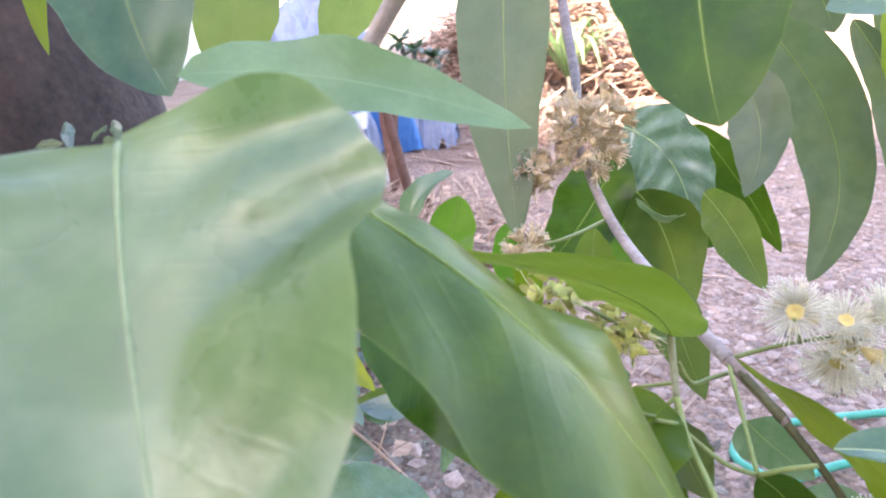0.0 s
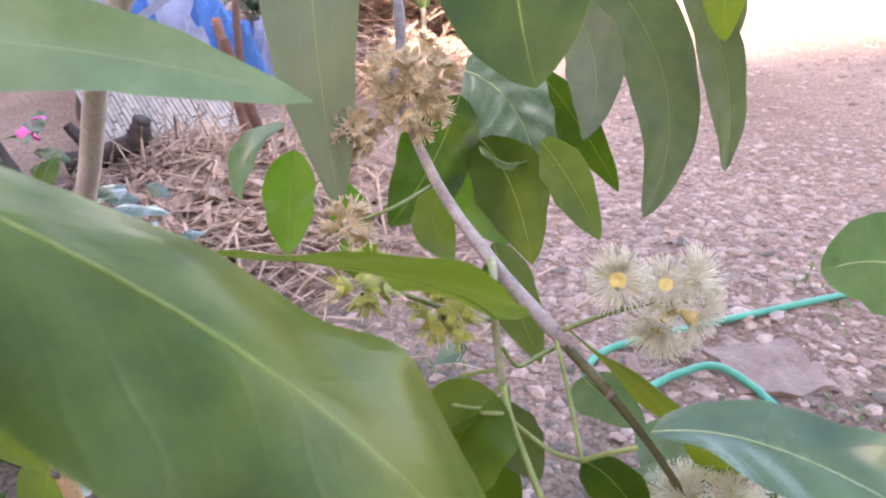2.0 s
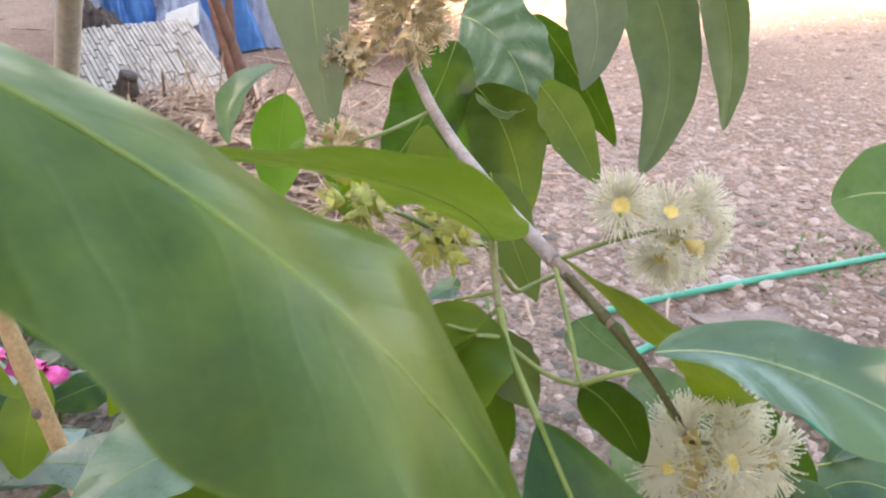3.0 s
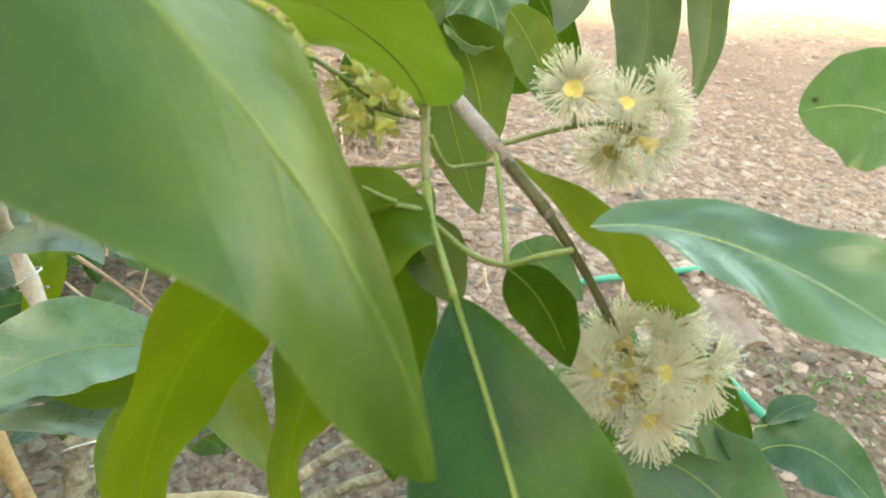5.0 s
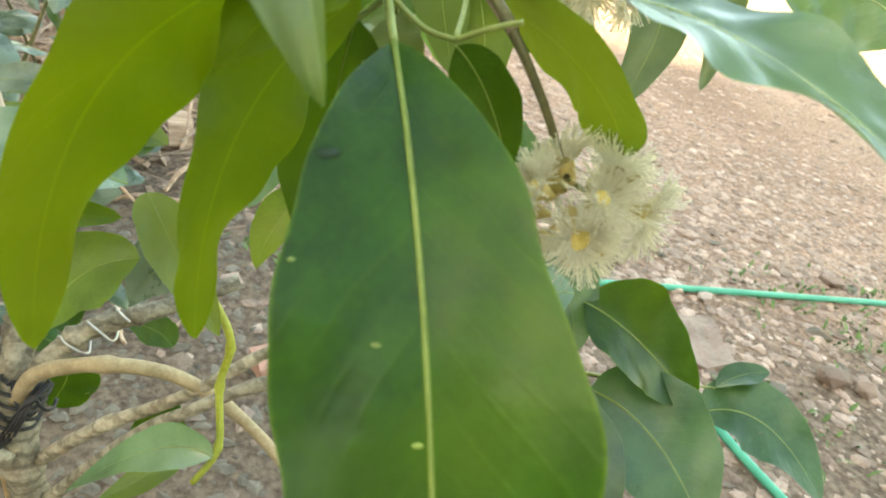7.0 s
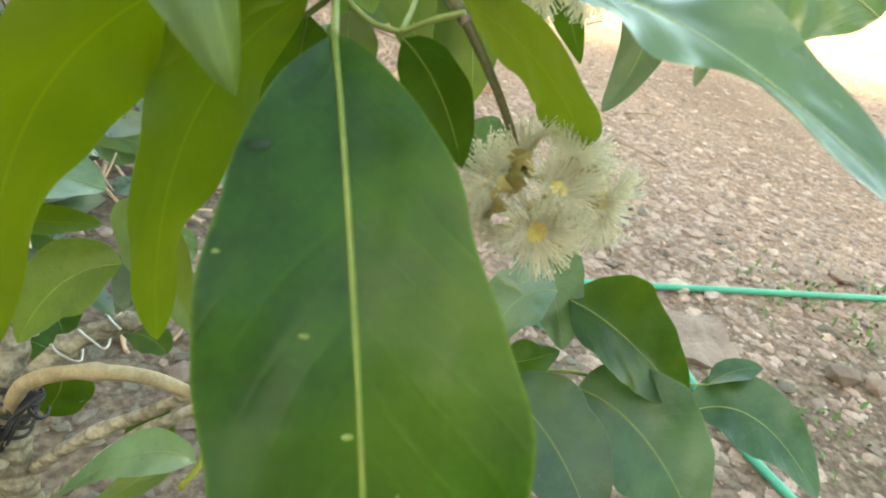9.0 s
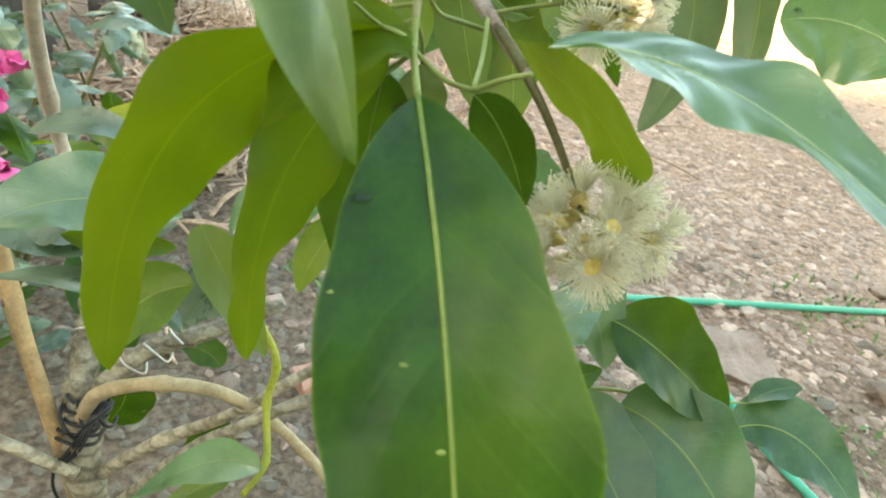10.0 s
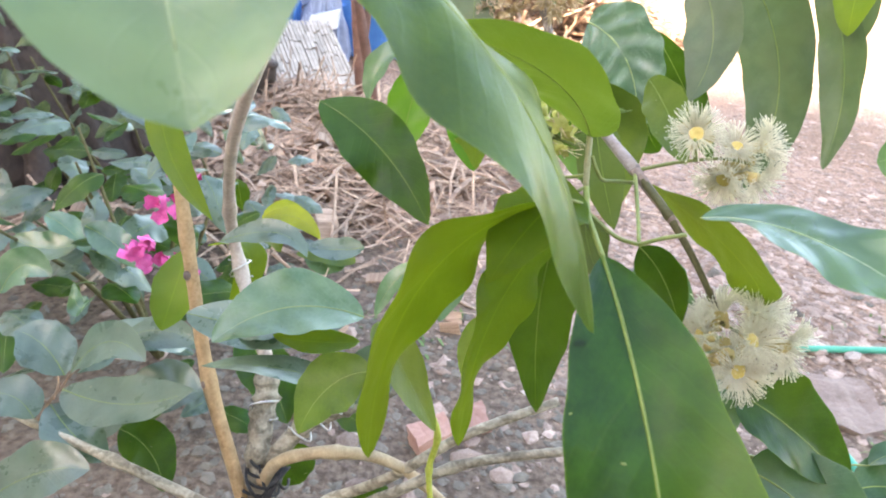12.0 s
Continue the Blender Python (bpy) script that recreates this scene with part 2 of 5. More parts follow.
stone_mat = varied("pebble", (0.19, 0.122, 0.095), (0.47, 0.345, 0.283), 25, 0.85, relief=0.6, dist=0.003, per_object=0.36)
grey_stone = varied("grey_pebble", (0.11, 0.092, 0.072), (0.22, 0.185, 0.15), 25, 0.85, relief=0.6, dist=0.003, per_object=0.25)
slab_mat = varied("flat_stone", (0.19, 0.13, 0.105), (0.33, 0.24, 0.20), 14, 0.85, relief=0.7, dist=0.004, per_object=0.1)
chip_mat = varied("pale_stone_chip", (0.40, 0.30, 0.26), (0.60, 0.48, 0.42), 15, 0.8, relief=0.5)
brick_mat = varied("broken_brick", (0.34, 0.17, 0.13), (0.50, 0.29, 0.23), 15, 0.9, relief=0.6, dist=0.003)
straw_mat = varied("dry_bamboo_strip", (0.24, 0.145, 0.10), (0.58, 0.41, 0.30), 18, 0.7, relief=0.4, per_object=0.4)
slat_mat = varied("mat_slat", (0.36, 0.30, 0.25), (0.56, 0.49, 0.42), 22, 0.7, relief=0.4, per_object=0.15)
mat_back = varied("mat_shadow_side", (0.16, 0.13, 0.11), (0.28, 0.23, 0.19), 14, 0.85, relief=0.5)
log_mat = varied("dark_wood", (0.016, 0.012, 0.011), (0.065, 0.044, 0.036), 6, 0.85, relief=0.9, dist=0.01)
stub_mat = varied("grey_brown_wood", (0.05, 0.036, 0.03), (0.14, 0.105, 0.09), 20, 0.85, relief=0.8, dist=0.004)
hose_mat = varied("green_hose", (0.03, 0.30, 0.20), (0.07, 0.42, 0.29), 8, 0.4, relief=0.1, per_object=0.0)
blue_mat = varied("blue_tarpaulin", (0.03, 0.16, 0.48), (0.08, 0.28, 0.62), 3, 0.5, relief=0.5, dist=0.01)
white_mat = varied("white_sacking", (0.24, 0.28, 0.40), (0.42, 0.47, 0.60), 4, 0.6, relief=0.5, dist=0.008)
pot_mat = varied("brown_post_wood", (0.12, 0.06, 0.045), (0.24, 0.13, 0.10), 8, 0.8, relief=0.6)
paint_mat = varied("white_painted_wood", (0.62, 0.60, 0.58), (0.80, 0.79, 0.77), 6, 0.6, relief=0.3)
plaster = varied("plaster", (0.52, 0.48, 0.42), (0.66, 0.62, 0.55), 1.2, 0.9, relief=0.3)
water_mat, nt, p = nodes_of("water", 0.03, 0.0, 0.5)
p.inputs["Transmission Weight"].default_value, p.inputs["IOR"].default_value = 1.0, 1.33
old_calyx = varied("browning_calyx", (0.48, 0.34, 0.17), (0.74, 0.58, 0.37), 200, 0.6, relief=0.3, per_object=0.2)
grass_mat = varied("weed", (0.06, 0.12, 0.03), (0.14, 0.22, 0.06), 20, 0.6, relief=0.0)

# the ground: trodden pinkish soil
soil_mat, nt, p = nodes_of("soil", 0.95, 0.0, 0.25)
co = coords(nt)
c = ramp(nt, noise_tex(nt, 1.1, 5, co), [(0.30, (0.25, 0.165, 0.125)), (0.70, (0.42, 0.30, 0.24))])
vor = nt.nodes.new("ShaderNodeTexVoronoi")
vor.inputs["Scale"].default_value = 60
nt.links.new(co, vor.inputs["Vector"])
grit = ramp(nt, noise_tex(nt, 70, 6, co), [(0.36, (0.55, 0.5, 0.48)), (0.64, (1.25, 1.2, 1.15))])
c = mix(nt, 1.0, c, grit, "MULTIPLY")
cell = nt.nodes.new("ShaderNodeRGBToBW")
nt.links.new(vor.outputs["Color"], cell.inputs[0])
c = mix(nt, 0.28, c, ramp(nt, cell.outputs[0], [(0.2, (0.6, 0.57, 0.54)), (0.8, (1.3, 1.27, 1.22))]), "MULTIPLY")
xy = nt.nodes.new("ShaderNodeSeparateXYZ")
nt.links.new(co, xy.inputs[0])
# browner soil at the left and near side, with shade put into its colour
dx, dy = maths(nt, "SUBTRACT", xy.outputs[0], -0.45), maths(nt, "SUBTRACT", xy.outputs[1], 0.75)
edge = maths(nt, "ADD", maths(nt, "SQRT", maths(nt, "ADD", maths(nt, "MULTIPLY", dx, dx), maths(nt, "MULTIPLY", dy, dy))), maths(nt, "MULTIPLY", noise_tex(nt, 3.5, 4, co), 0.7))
shaded_bed = ramp(nt, maths(nt, "MULTIPLY", edge, 0.5), [(0.55, (1, 1, 1)), (0.70, (0, 0, 0))])
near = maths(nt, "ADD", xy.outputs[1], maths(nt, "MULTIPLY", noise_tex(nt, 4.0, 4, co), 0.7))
shaded_bed = maths(nt, "MAXIMUM", shaded_bed, ramp(nt, maths(nt, "MULTIPLY", near, 0.5), [(0.60, (0.9, 0.9, 0.9)), (0.80, (0, 0, 0))]))
c = mix(nt, maths(nt, "MULTIPLY", shaded_bed, 0.85), c, mix(nt, 1.0, (0.150, 0.118, 0.092), grit, "MULTIPLY"))
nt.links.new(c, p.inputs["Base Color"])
hh = maths(nt, "ADD", maths(nt, "MULTIPLY", vor.outputs["Distance"], 0.25), noise_tex(nt, 45, 8, co))
bump(nt, p, hh, 0.9, 0.012)


# ---- making things ----
def part(name, bm, material, parent=None, label="", smooth=True):
    """Links a bmesh as one mesh object under a thing or a part."""
    me = bpy.data.meshes.new(name)
    bm.to_mesh(me)
    bm.free()
    return mesh_part(name, me, material, parent, label, smooth)


def mesh_part(name, me, material, parent=None, label="", smooth=True):
    for m in material if isinstance(material, (list, tuple)) else [material]:
        me.materials.append(m)
    if smooth:
        me.polygons.foreach_set("use_smooth", [True] * len(me.polygons))
    ob = new(name, me)
    ob.parent = parent
    if label:
        ob["label"] = label
    return ob


def thing(name, at, label, category, group="", kind=""):
    ob = new(name)
    ob.location = at
    ob.empty_display_size = 0.05
    return tagged(ob, label, category, group, kind)


def local(parent, p):
    """A world place in the parent's own axes (things stand unturned)."""
    q = Vector(p)
    while parent is not None:
        q = q - parent.location
        parent = parent.parent
    return q


def smooth_path(pts, steps=6):
    """A soft curve through the points."""
    pts = [Vector(q) for q in pts]
    if len(pts) < 3:
        return [pts[0].lerp(pts[1], i / steps) for i in range(steps + 1)]
    ext = [2 * pts[0] - pts[1], *pts, 2 * pts[-1] - pts[-2]]
    out = []
    for i in range(1, len(ext) - 2):
        a, b, c, d = ext[i - 1:i + 3]
        for k in range(steps):
            s = k / steps
            out.append(0.5 * (2 * b + (c - a) * s + (2 * a - 5 * b + 4 * c - d) * s * s + (3 * b - a - 3 * c + d) * s ** 3))
    out.append(pts[-1])
    return out


def add_tube(bm, pts, r0, r1, sides=8, steps=6, lumps=0.0, nodes=()):
    """A tapered, closed stem through the points; lumps: unevenness; nodes: swollen rings at these shares of the length."""
    line = smooth_path(pts, steps)
    n = len(line)
    rings, up = [], Vector((0.31, 0.17, 0.93)).normalized()
    for i, q in enumerate(line):
        tang = (line[min(i + 1, n - 1)] - line[max(i - 1, 0)]).normalized()
        a = tang.cross(up)
        if a.length < 0.2:
            a = tang.cross(Vector((1, 0, 0)))
        a.normalize()
        b = tang.cross(a)
        s = i / (n - 1)
        r = r0 + (r1 - r0) * s
        for nd in nodes:
            r *= 1 + 0.40 * math.exp(-((s - nd) / 0.013) ** 2)
        ring = []
        for k in range(sides):
            w = 2 * math.pi * k / sides
            rr = r * (1 + lumps * noise.noise(q * 60 + Vector((k, 0, 0))))
            ring.append(bm.verts.new(q + (a * math.cos(w) + b * math.sin(w)) * rr))
        rings.append(ring)
    for r, q in zip(rings, rings[1:]):
        for k in range(sides):
            bm.faces.new((r[k], r[(k + 1) % sides], q[(k + 1) % sides], q[k]))
    bm.faces.new(rings[0][::-1])
    bm.faces.new(rings[-1])
    return bm


def stem(name, parent, pts, r0, r1, material, label="", **kw):
    return part(name, add_tube(bmesh.new(), [local(parent, q) for q in pts], r0, r1, **kw), material, parent, label)


def leaf_grid(b, m, e, width, side, fold, wave, nu=8, nv=16, late=0.88, blunt=0.72, crinkle=0.0, lobe=0.0, slim=1.0):
    """A leaf blade over a bent spine: pointed oval, folded along its midrib, with a wavy margin.
    blunt: how full its ends are; crinkle: how deeply it is quilted between its side veins; lobe: how far one half reaches back past the base;
    slim: the narrower half's share of the other's width."""
    b, m, e, side = Vector(b), Vector(m), Vector(e), Vector(side)
    ctrl = 2 * m - (b + e) / 2
    me_v, uvs, spine = [], [], []
    ph = (b.x * 91 + e.z * 57) % 6.28
    twist = 0.9 * math.sin(ph * 5)
    for j in range(nv + 1):
        v = j / nv
        q = b * (1 - v) ** 2 + ctrl * 2 * v * (1 - v) + e * v * v
        tan = ((ctrl - b) * (1 - v) + (e - ctrl) * v).normalized()
        s = (side - tan * side.dot(tan)).normalized()
        if width < 0.045:
            s = Matrix.Rotation(twist * (v - 0.5), 3, tan) @ s
        nrm = tan.cross(s)
        h = 0.5 * width * (max(math.sin(math.pi * min(1, v) ** late), 0.0) ** blunt * (1 - 0.10 * v) + 0.012)
        spine.append((q, nrm))
        for i in range(nu + 1):
            u = 2 * i / nu - 1
            k = ph * 3 + (2.1 if u > 0 else 0)
            hs = h * (slim if u < 0 else 1.0) * (1 + abs(u) * (0.045 * math.sin(k + v * 9) + 0.028 * math.sin(k * 2 + v * 21) + 0.012 * math.sin(k * 5 + v * 47)))
            lift = fold * h * abs(u) ** 1.4 + wave * h * u * u * (math.sin(v * 11 + ph + (1.7 if u > 0 else 0)) + 0.5 * math.sin(v * 23 + ph * 3 + (2.9 if u > 0 else 0)))
            lift += 0.022 * h * math.sin(v * 19 + ph + u * 5) * 4 * abs(u) * (1 - abs(u))
            if crinkle:
                ridge = math.sin(6.283 * (v * 5.5 - abs(u) * 1.1) + (0.9 if u > 0 else 0))
                lift += crinkle * h * ridge * abs(u) ** 0.6 * (1.15 - 0.5 * abs(u)) + crinkle * 0.5 * h * noise.noise(Vector((u * 3 + ph, v * 7, ph)))
            back = lobe * 0.5 * width * max(u, 0.0) ** 1.3 * max(0.0, 1 - v * 2.4) ** 1.5
            me_v.append(q + s * (u * hs * (1 - 0.10 * fold)) + nrm * lift - tan * back)
            uvs.append((i / nu, v))
    faces = []
    for j in range(nv):
        for i in range(nu):
            a = j * (nu + 1) + i
            faces.append((a, a + 1, a + nu + 2, a + nu + 1))
    return me_v, faces, uvs, spine


def blade_mesh(name, b, m, e, width, side, fold, wave, nu=8, nv=16, late=0.88, **shape):
    vs, fs, uvs, spine = leaf_grid(b, m, e, width, side, fold, wave, nu, nv, late, **shape)
    me = bpy.data.meshes.new(name)
    me.from_pydata([tuple(q) for q in vs], [], fs)
    layer = me.uv_layers.new(name="UVMap")
    for lp in me.loops:
        layer.data[lp.index].uv = uvs[lp.vertex_index]
    return me, spine


def leaf(owner, b, m, e, width, side, fold, wave, material, label="", late=0.88, drops=0, rib=0.0, **shape):
    """One leaf with its raised midrib, under its plant."""
    b, m, e = (local(owner, q) for q in (b, m, e))
    me, spine = blade_mesh("leaf", b, m, e, width, side, fold, wave, 24 if shape else 12 if width > 0.03 else 8, 56 if shape else 32 if width > 0.03 else 16, late, **shape)
    ob = mesh_part("leaf", me, material, owner, label)
    if material not in (leaf_pale, leaf_lime, leaf_lit):
        bm = bmesh.new()
        size = rib or min(max(width * 0.009, 0.0003), 0.0009)
        add_tube(bm, [q for q, _ in spine[:-1:len(spine) // 8]], size, size * 0.35, sides=5, steps=2)
        part("midrib", bm, pale_rib if material in (leaf_glare, leaf_quilted, leaf_glossy) else rib_mat, ob)
    rng = random.Random(int(width * 1e5) + drops)
    for _ in range(drops):
        v = me.vertices[rng.randrange(30, len(me.vertices) - 30)]
        r = rng.uniform(0.0008, 0.0015)
        bm = bmesh.new()
        bmesh.ops.create_uvsphere(bm, u_segments=10, v_segments=6, radius=r, matrix=Matrix.Translation(v.co) @ v.normal.to_track_quat("Z", "Y").to_matrix().to_4x4() @ Matrix.Diagonal((1.3, 1, 0.38, 1)))
        part("water_drop", bm, water_mat, ob)
    return ob


# ---- the setting ----
def ground_height(x, y):
    h = 0.012 * noise.noise(Vector((x * 1.3, y * 1.3, 0))) + 0.008 * noise.noise(Vector((x * 6, y * 6, 3)))
    return h * max(0.0, 1 - max(abs(x - 0.5), abs(y - 2)) / 12)


def axis(lo, hi, step, far):
    mid = [lo + step * i for i in range(int((hi - lo) / step) + 1)]
    low, high, d, a, b = [], [], step, lo, mid[-1]
    while a > -far:
        d *= 1.5
        a -= d
        b += d
        low.insert(0, a)
        high.append(b)
    return low + mid + high


gx, gy = axis(-2.4, 3.6, 0.06, 250), axis(0.0, 5.4, 0.06, 250)
me = bpy.data.meshes.new("ground")
me.from_pydata([(x, y, ground_height(x, y)) for y in gy for x in gx], [],
               [(j * len(gx) + i, j * len(gx) + i + 1, (j + 1) * len(gx) + i + 1, (j + 1) * len(gx) + i)
                for j in range(len(gy) - 1) for i in range(len(gx) - 1)])
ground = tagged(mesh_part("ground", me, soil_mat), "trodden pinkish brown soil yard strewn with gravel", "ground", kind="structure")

# walls added only to cast shade: one behind the camera, higher at its west end, which shades the near yard, and a lower
# one along the west side
bm = bmesh.new()
bmesh.ops.create_cube(bm, size=1, matrix=Matrix.LocRotScale((0, -5.0, 2.8), None, (22, 0.25, 5.6)))
tagged(part("wall_south", bm, plaster, smooth=False), "unseen plain plastered wall added to shade the near yard", "wall", kind="structure")
bm = bmesh.new()
bmesh.ops.create_cube(bm, size=1, matrix=Matrix.LocRotScale((-10.15, -5.0, 6.80), None, (5.7, 0.25, 2.16)))
tagged(part("wall_upper", bm, plaster, smooth=False), "unseen plain plastered block added to shade the tarpaulins", "wall", kind="structure")
bm = bmesh.new()
bmesh.ops.create_cube(bm, size=1, matrix=Matrix.LocRotScale((0, -5.0, 5.66), None, (22.4, 0.9, 0.12)))
tagged(part("roof_eave", bm, pot_mat, smooth=False), "unseen plain dark slab edging the added wall's shadow", "roof", kind="structure")
bm = bmesh.new()
bmesh.ops.create_cube(bm, size=1, matrix=Matrix.LocRotScale((-4.4, 5.0, 2.45), None, (0.2, 13.6, 4.9)))
tagged(part("wall_west", bm, plaster, smooth=False), "plain plastered wall added to shade the yard's west side", "wall", kind="structure")

# ---- the flowering shrub ----
bush = thing("grey_leaf_bush", (-0.3, 0.55, 0.0), "low bush with broad grey-green leaves on soil", "bush")
shrub = thing("flowering_shrub", (-0.70, -0.55, 0.0), "flowering fruit shrub with glossy green leaves and cream blossoms", "shrub")
low = thing("low_shrub", (0.42, 0.62, 0.0), "low leafy shoot with dull green leaves on soil", "shrub")
tree = thing("wired_tree", (-0.09, 0.52, 0.0), "young tree with pale ringed bark wound with wire", "tree")

# stems: a grey twig hangs in from above and forks
stem("branch", shrub, [(-0.70, -0.55, 0.0), (-0.68, -0.55, 0.8), (-0.45, -0.2, 1.35), (0.02, 0.55, 1.38), (0.14, 0.84, 1.06), (0.137, 0.684, 0.89), (0.120, 0.50, 0.823), (0.103, 0.42, 0.806)], 0.0095, 0.0028, brown_twig, lumps=0.15)
stem("twig", shrub, [(0.103, 0.42, 0.806), (0.118, 0.381, 0.763), (0.133, 0.33, 0.742), (0.150, 0.286, 0.726)], 0.0027, 0.0033, twig_mat, "grey knotted twig", lumps=0.12, nodes=(0.3, 0.97))
stem("twig", shrub, [(0.150, 0.286, 0.726), (0.163, 0.262, 0.713), (0.176, 0.246, 0.696), (0.189, 0.229, 0.674)], 0.0022, 0.0014, dark_twig, "thin dark olive twig", lumps=0.1, nodes=(0.33,))
FA, FB = (0.120, 0.250, 0.716), (0.140, 0.230, 0.711)
stem("stalk", shrub, [(0.120, 0.262, 0.724), FA, (0.1205, 0.234, 0.7125), (0.121, 0.218, 0.710)], 0.0015, 0.0012, stalk_mat, lumps=0.05)
stem("twig", shrub, [(0.150, 0.286, 0.726), (0.157, 0.274, 0.719), (0.165, 0.259, 0.711)], 0.0028, 0.0023, brown_twig, "brown swelling below the knot", lumps=0.2, nodes=(0.9,))
stem("stalk", shrub, [(0.150, 0.284, 0.720), (0.139, 0.276, 0.723), (0.129, 0.268, 0.726), (0.124, 0.265, 0.732), (0.121, 0.266, 0.738)], 0.0010, 0.0009, stalk_mat)
stem("stalk", shrub, [(0.120, 0.260, 0.720), (0.109, 0.254, 0.721), (0.098, 0.250, 0.728)], 0.0009, 0.0007, stalk_mat)
stem("stalk", shrub, [(0.119, 0.249, 0.714), (0.110, 0.246, 0.706), (0.101, 0.244, 0.701)], 0.0009, 0.0007, stalk_mat)
stem("stalk", shrub, [(0.121, 0.265, 0.729), (0.113, 0.268, 0.726), (0.105, 0.270, 0.724)], 0.0009, 0.0007, stalk_mat)
stem("stalk", shrub, [FA, (0.131, 0.237, 0.711), FB], 0.0010, 0.0009, stalk_mat)
stem("stalk", shrub, [(0.150, 0.286, 0.726), (0.146, 0.258, 0.716), FB], 0.0010, 0.0009, stalk_mat)
stem("stalk", shrub, [FB, (0.148, 0.226, 0.717), (0.156, 0.222, 0.7215)], 0.0010, 0.0009, stalk_mat)
stem("stalk", shrub, [(0.133, 0.330, 0.742), (0.127, 0.302, 0.745), (0.120, 0.276, 0.743)], 0.0012, 0.0011, stalk_mat)
stem("stalk", shrub, [FA, (0.116, 0.250, 0.720), (0.108, 0.250, 0.722)], 0.0011, 0.0009, stalk_mat)
stem("stalk", shrub, [FA, (0.116, 0.248, 0.715), (0.112, 0.246, 0.714)], 0.0010, 0.0009, stalk_mat)
stem("stalk", shrub, [FA, (0.117, 0.256, 0.710), (0.112, 0.262, 0.704)], 0.0010, 0.0008, stalk_mat)
stem("stalk", shrub, [(0.120, 0.262, 0.724), (0.124, 0.268, 0.716), (0.126, 0.272, 0.706)], 0.0009, 0.0008, stalk_mat)
stem("stalk", shrub, [(0.120, 0.262, 0.724), (0.116, 0.260, 0.722)], 0.0010, 0.0009, stalk_mat)
stem("stalk", shrub, [(0.120, 0.262, 0.724), (0.120, 0.268, 0.734), (0.121, 0.277, 0.744), (0.128, 0.304, 0.748), (0.134, 0.327, 0.742)], 0.0015, 0.0017, old_stalk, "greyish woody stalk", lumps=0.08)
big_leaf = leaf(shrub, (0.121, 0.218, 0.710), (0.135, 0.134, 0.653), (0.150, 0.085, 0.560), 0.071, (0.986, 0.027, 0.167), 0.26, 0.09, leaf_dark, late=1.0, rib=0.0011, blunt=0.78, crinkle=0.012)
for share, along_, r, tall, kind_, mat in ((0.10, 0.20, 0.0021, 0.45, "water_drop", water_mat), (0.33, 0.41, 0.0008, 0.15, "scar", rib_mat), (0.46, 0.515, 0.0010, 0.25, "scar", rib_mat), (0.04, 0.33, 0.0006, 0.2, "scar", rib_mat)):
    v = big_leaf.data.vertices[round(along_ * 56) * 25 + round(share * 24)]
    bm = bmesh.new()
    bmesh.ops.create_uvsphere(bm, u_segments=12, v_segments=8, radius=r, matrix=Matrix.Translation(v.co) @ v.normal.to_track_quat("Z", "Y").to_matrix().to_4x4() @ Matrix.Diagonal((1.5, 0.7, tall, 1)))
    part(kind_, bm, mat, big_leaf)
leaf(shrub, (-0.010, 0.282, 0.748), (0.022, 0.258, 0.735), (0.046, 0.226, 0.714), 0.033, (0.500, 0.560, 0.660), 0.15, 0.12, leaf_dark)
leaf(shrub, (-0.049, 0.225, 0.852), (0.054, 0.179, 0.800), (0.104, 0.158, 0.711), 0.092, (0.380, 0.913, -0.147), -0.22, 0.10, leaf_mid, late=1.00, rib=0.0006, blunt=0.70, crinkle=0.018, slim=0.72)
leaf(shrub, (0.108, 0.250, 0.722), (0.046, 0.228, 0.683), (0.027, 0.205, 0.597), 0.041, (0.780, 0.620, 0.0), 0.12, 0.26, leaf_pale, late=1.00, blunt=0.62)
leaf(shrub, (0.112, 0.246, 0.714), (0.080, 0.228, 0.668), (0.072, 0.222, 0.592), 0.032, (0.800, 0.560, -0.100), 0.12, 0.32, leaf_pale, late=1.00, blunt=0.62)
leaf(shrub, (0.112, 0.262, 0.704), (0.109, 0.262, 0.655), (0.113, 0.240, 0.602), 0.043, (0.880, -0.380, 0.275), 0.10, 0.08, leaf_dark)
leaf(shrub, (0.141, 0.232, 0.709), (0.155, 0.230, 0.695), (0.166, 0.223, 0.674), 0.021, (0.800, -0.100, 0.590), 0.12, 0.05, leaf_dark)
leaf(shrub, (0.164, 0.316, 0.710), (0.184, 0.245, 0.709), (0.210, 0.235, 0.682), 0.038, (-0.321, -0.451, 0.833), 0.05, 0.08, leaf_lime, late=1.30)
leaf(shrub, (0.158, 0.219, 0.731), (0.200, 0.187, 0.735), (0.243, 0.130, 0.712), 0.037, (0.704, 0.662, 0.259), 0.18, 0.16, leaf_glossy, late=1.05, crinkle=0.03)
leaf(shrub, (-0.050, 0.242, 0.862), (-0.002, 0.257, 0.857), (0.062, 0.266, 0.836), 0.028, (0.055, 0.616, 0.786), 0.20, 0.16, leaf_lit)
leaf(shrub, (-0.034, 0.171, 0.855), (-0.023, 0.140, 0.831), (-0.001, 0.093, 0.792), 0.103, (0.970, -0.060, -0.100), 0.30, 0.12, leaf_glare, late=0.80, rib=0.0010, blunt=0.60, lobe=0.05)
leaf(shrub, (0.121, 0.276, 0.744), (0.086, 0.256, 0.778), (0.024, 0.268, 0.790), 0.050, (0.301, -0.800, 0.500), 0.10, 0.10, leaf_mid, late=0.75)
